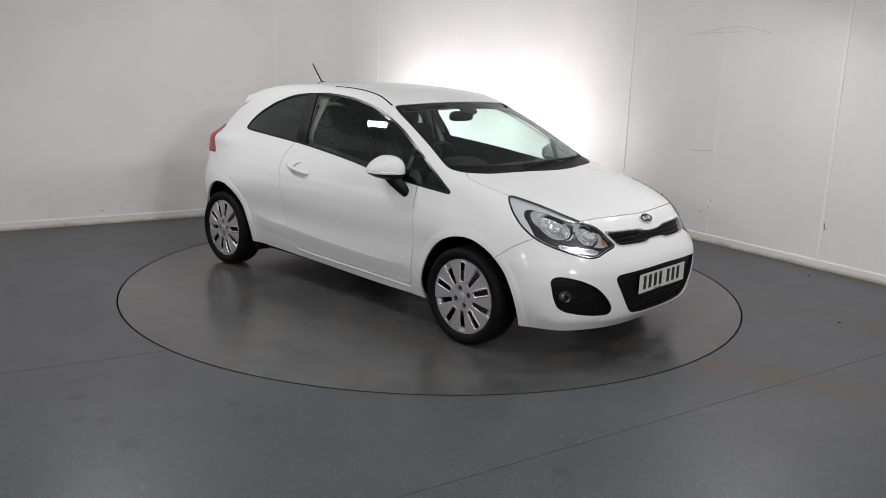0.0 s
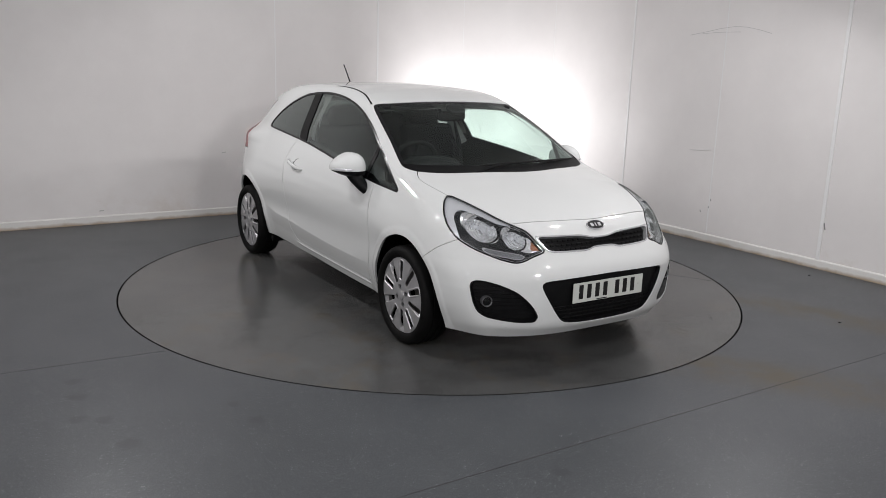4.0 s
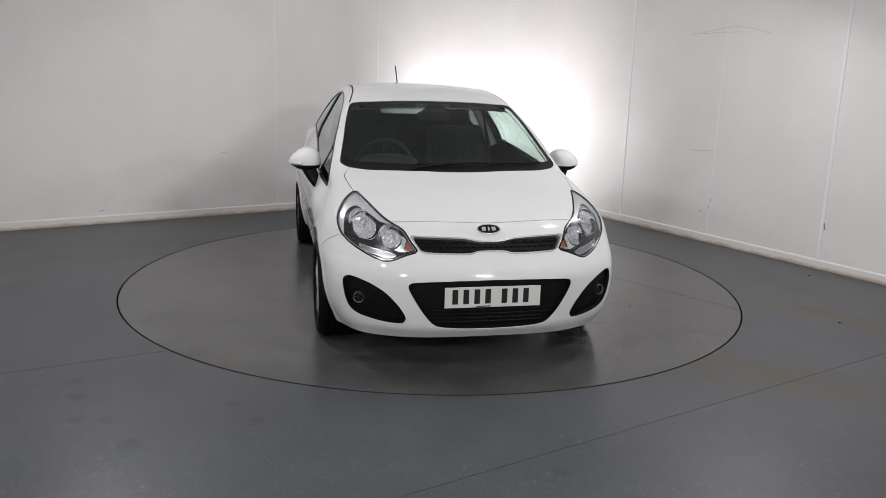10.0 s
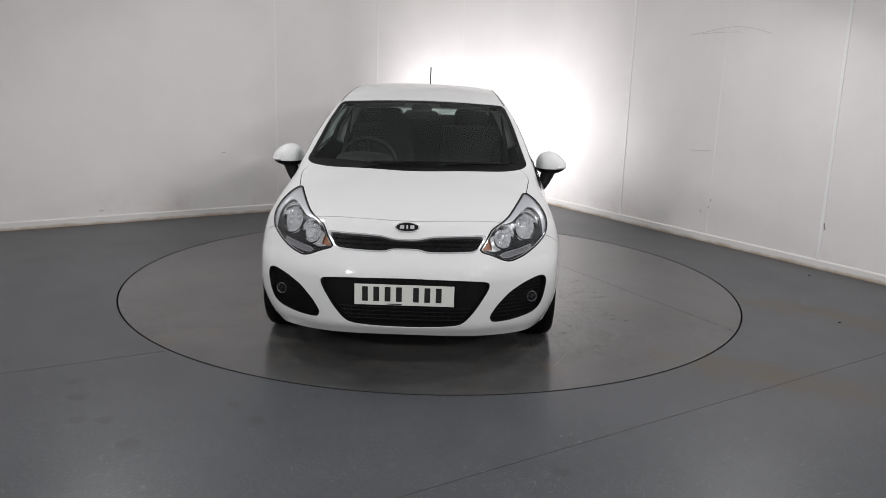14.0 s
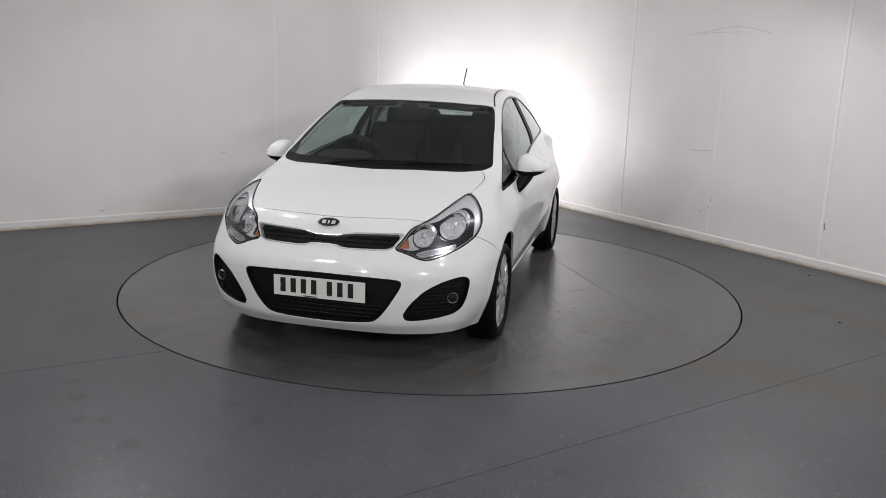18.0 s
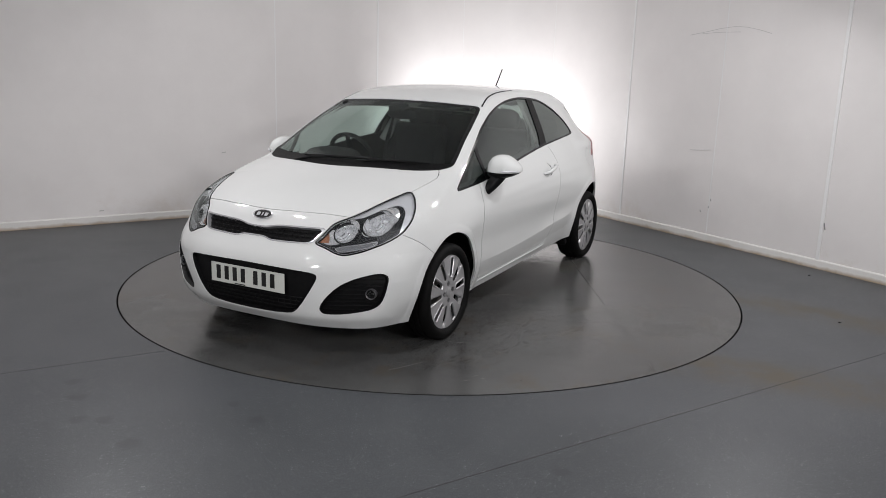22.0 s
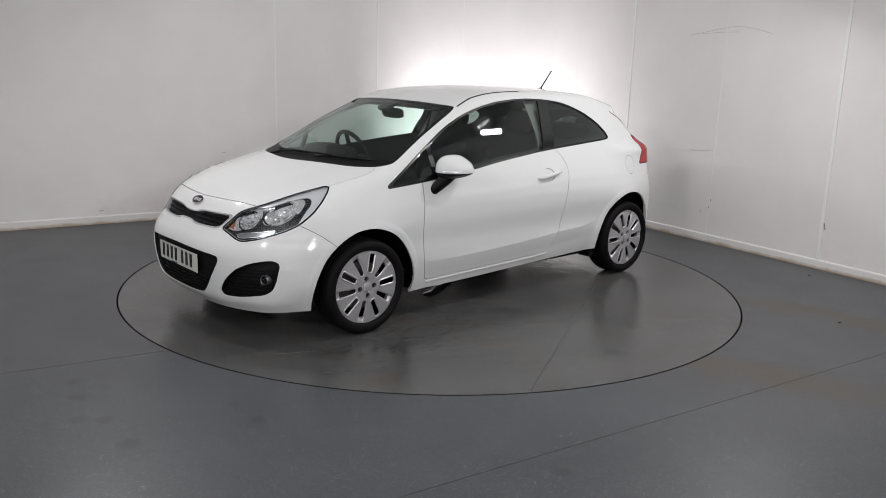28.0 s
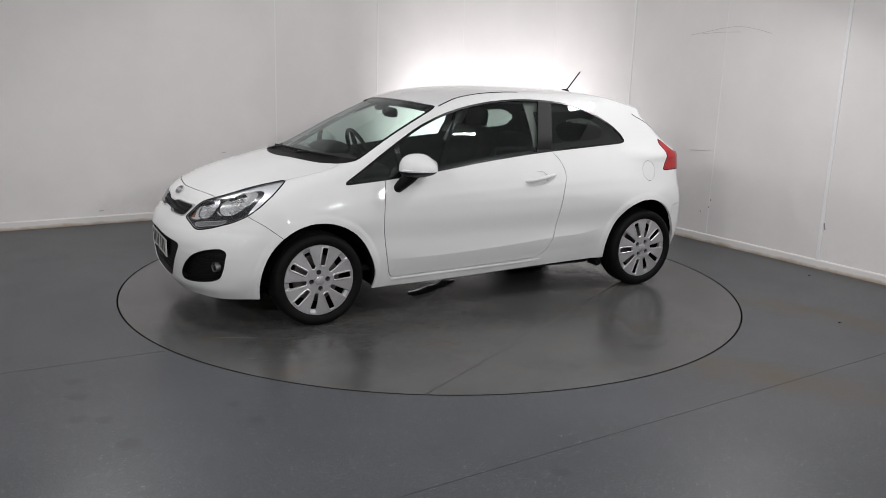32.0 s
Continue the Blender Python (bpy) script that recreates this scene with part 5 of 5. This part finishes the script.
for x, s, spin in ((REAR_AXLE, 1, -34), (AXLE - .010, -1, 20), (REAR_AXLE, -1, 5)):
    copy_thing(wheel, axle_pose(x, s, spin)).parent = car

# ---- cabin ----
INNER_QUARTER = rounded([(-.60, 1.09), (-.58, 1.20), (-.70, 1.245), (-.90, 1.255), (-1.03, 1.185), (-.97, 1.10)], 1)
inner = Skin(*net(lambda x, y, z: car_form(x, y, z) + .045, (-1.8, -.9, .26), (1.25, .9, 1.5), .034))
_, shell = inner.cut(inner.polys, lambda p: p[:, 2] - .30)
_, shell = inner.cut(shell, lambda p: 1.16 - p[:, 0])
_, shell = inner.cut(shell, lambda p: above(WINDSCREEN, .88)(p) + .012)
_, shell = inner.cut(shell, lambda p: np.where(p[:, 0] > -.38, side_of(GLAZING, .3)(p) + .012, 1.0))
_, shell = inner.cut(shell, side_of(INNER_QUARTER, .3))
_, shell = inner.cut(shell, lambda p: np.where(p[:, 0] < -1.3, signed(TAILGATE_GLASS, np.stack([np.abs(p[:, 1]), p[:, 2]], -1)) + .01, 1.0))
_, shell = inner.cut(shell, lambda p: np.hypot(np.abs(p[:, 0]) - AXLE, p[:, 2] - .30) - .42)
lowers, uppers = inner.cut(shell, lambda p: p[:, 2] - 1.06)
inner.mesh("cabin_side_trim", lowers, trim_dark, car, flip=True, label="dark cabin side trim")
quarter, uppers = inner.cut(uppers, lambda p: np.where((np.abs(p[:, 1]) > .40) & (p[:, 0] < -.40), p[:, 2] - 1.30, 1.0))
inner.mesh("quarter_trim", quarter, trim_dark, car, flip=True, label="dark trim round the rear side windows")
inner.mesh("headlining", uppers, trim_grey, car, flip=True, label="grey roof lining")
part("cabin_floor", box(3.0, 1.45, .04, pose(-.2, 0, .31), .01, 1), trim_dark, car)
# pillars beside the door windows
for s in (1, -1):
    part("pillar_trim", tube([(-.43, s * .70, .98), (-.47, s * .62, 1.15), (-.52, s * .53, 1.34)], [.05, .042, .04], 10), pillar_grey, car, smooth=True)
dash = bmesh.new()
box(.44, 1.22, .20, pose(.90, 0, .855, 0, 0, 0), .07, 4, dash)
box(.30, 1.36, .30, pose(.86, 0, .70), .05, 3, dash)
box(.20, .26, .45, pose(.62, 0, .62), .04, 3, dash)
dashboard = part("dashboard", dash, trim_dark, car, "dark dashboard", smooth=True)
part("instrument_hood", ellipsoid(.13, .19, .055, pose(.78, -.36, .975), .8), trim_dark, dashboard, smooth=True)
part("cowl_shelf", box(.30, 1.04, .02, pose(1.10, 0, .952, 0, 10, 0), .008, 2), trim_dark, dashboard)
# steering wheel on the car's right
tilt = Matrix.Translation((.53, -.36, .935)) @ pose(0, 0, 0, 0, -66, 0)
steering = part("steering_wheel", tube([tilt @ Vector((.185 * math.cos(a), .185 * math.sin(a), 0)) for a in np.linspace(0, 2 * math.pi, 40, False)], .0155, 10, closed=True), trim_dark, car, "black steering wheel", smooth=True)
part("steering_hub", ellipsoid(.075, .085, .03, tilt @ pose(0, 0, -.02), .7), trim_dark, steering, smooth=True)
for a in (0, 180, 270):
    part("spoke", tube([tilt @ Vector((0, 0, -.015)), tilt @ Vector((.18 * math.cos(radians(a + 90)), .18 * math.sin(radians(a + 90)), 0))], [.022, .014], 8), trim_dark, steering)
part("steering_column", tube([tilt @ Vector((0, 0, -.02)), (.80, -.36, .80)], .045, 12), trim_dark, steering)
# rear-view mirror
rv = part("rear_view_mirror", ellipsoid(.018, .118, .036, pose(.445, .0, 1.262, 0, 8, 0), .6), black_plastic, car, "black rear-view mirror", smooth=True)
part("mirror_stalk", tube([(.455, 0, 1.28), (.50, 0, 1.315), (.505, 0, 1.325)], .012, 8), black_plastic, rv)
part("sensor_pod", ellipsoid(.06, .07, .02, pose(.50, 0, 1.312, 0, 26, 0), .8), black_plastic, rv, smooth=True)
for s in (1, -1):
    part("sun_visor", box(.16, .40, .018, pose(.36, s * .32, 1.335, 0, 16, 0), .006, 2), trim_dark, car)


def build_seat(x, y):
    back = box(.13, .48, .66, pose(x - .30, y, .815, 0, -14, 0), .05, 4)
    seat = part("front_seat", back, cloth, car, "black cloth front seat with headrest", smooth=True)
    part("cushion", box(.52, .48, .16, pose(x, y, .47, 0, -6, 0), .05, 4), cloth, seat, smooth=True)
    part("headrest", ellipsoid(.055, .135, .095, pose(x - .405, y, 1.195, 0, -10, 0), .72), cloth, seat, smooth=True)
    for d in (-.06, .06):
        part("headrest_post", tube([(x - .385, y + d, 1.08), (x - .395, y + d, 1.15)], .006, 8), bright_steel, seat)
    for d in (-.215, .215):
        part("side_bolster", ellipsoid(.07, .05, .24, pose(x - .26, y + d, .78, 0, -14, 0), .8), cloth, seat, smooth=True)


for y in (-.36, .36):
    build_seat(-.10, y)
bench = part("rear_bench", box(.16, 1.24, .68, pose(-1.20, 0, .84, 0, -18, 0), .06, 4), cloth, car, "black cloth rear bench", smooth=True)
part("bench_cushion", box(.50, 1.24, .16, pose(-.92, 0, .50, 0, -5, 0), .05, 4), cloth, bench, smooth=True)
for y in (-.38, .38):
    part("rear_headrest", ellipsoid(.05, .13, .065, pose(-1.31, y, 1.16, 0, -12, 0), .72), cloth, bench, smooth=True)
part("parcel_shelf", box(.42, 1.15, .02, pose(-1.52, 0, .98), .006, 1), trim_dark, car)
for s in (1, -1):
    part("seat_belt", tube([(-.44, s * .60, 1.22), (-.40, s * .64, 1.0), (-.36, s * .66, .7)], [.004, .02, .02], 6), trim_dark, car)


def motions():
    """The disc and the car on it turn together at one steady rate."""
    times = [float(t) for t in range(33)]
    walk(table, [(t, Matrix.Rotation(turn_at(t), 4, "Z")) for t in times])
    walk(car, [(t, Matrix.Rotation(turn_at(t), 4, "Z") @ Matrix.Translation((*CAR_OFFSET, 0))) for t in times])


motions()
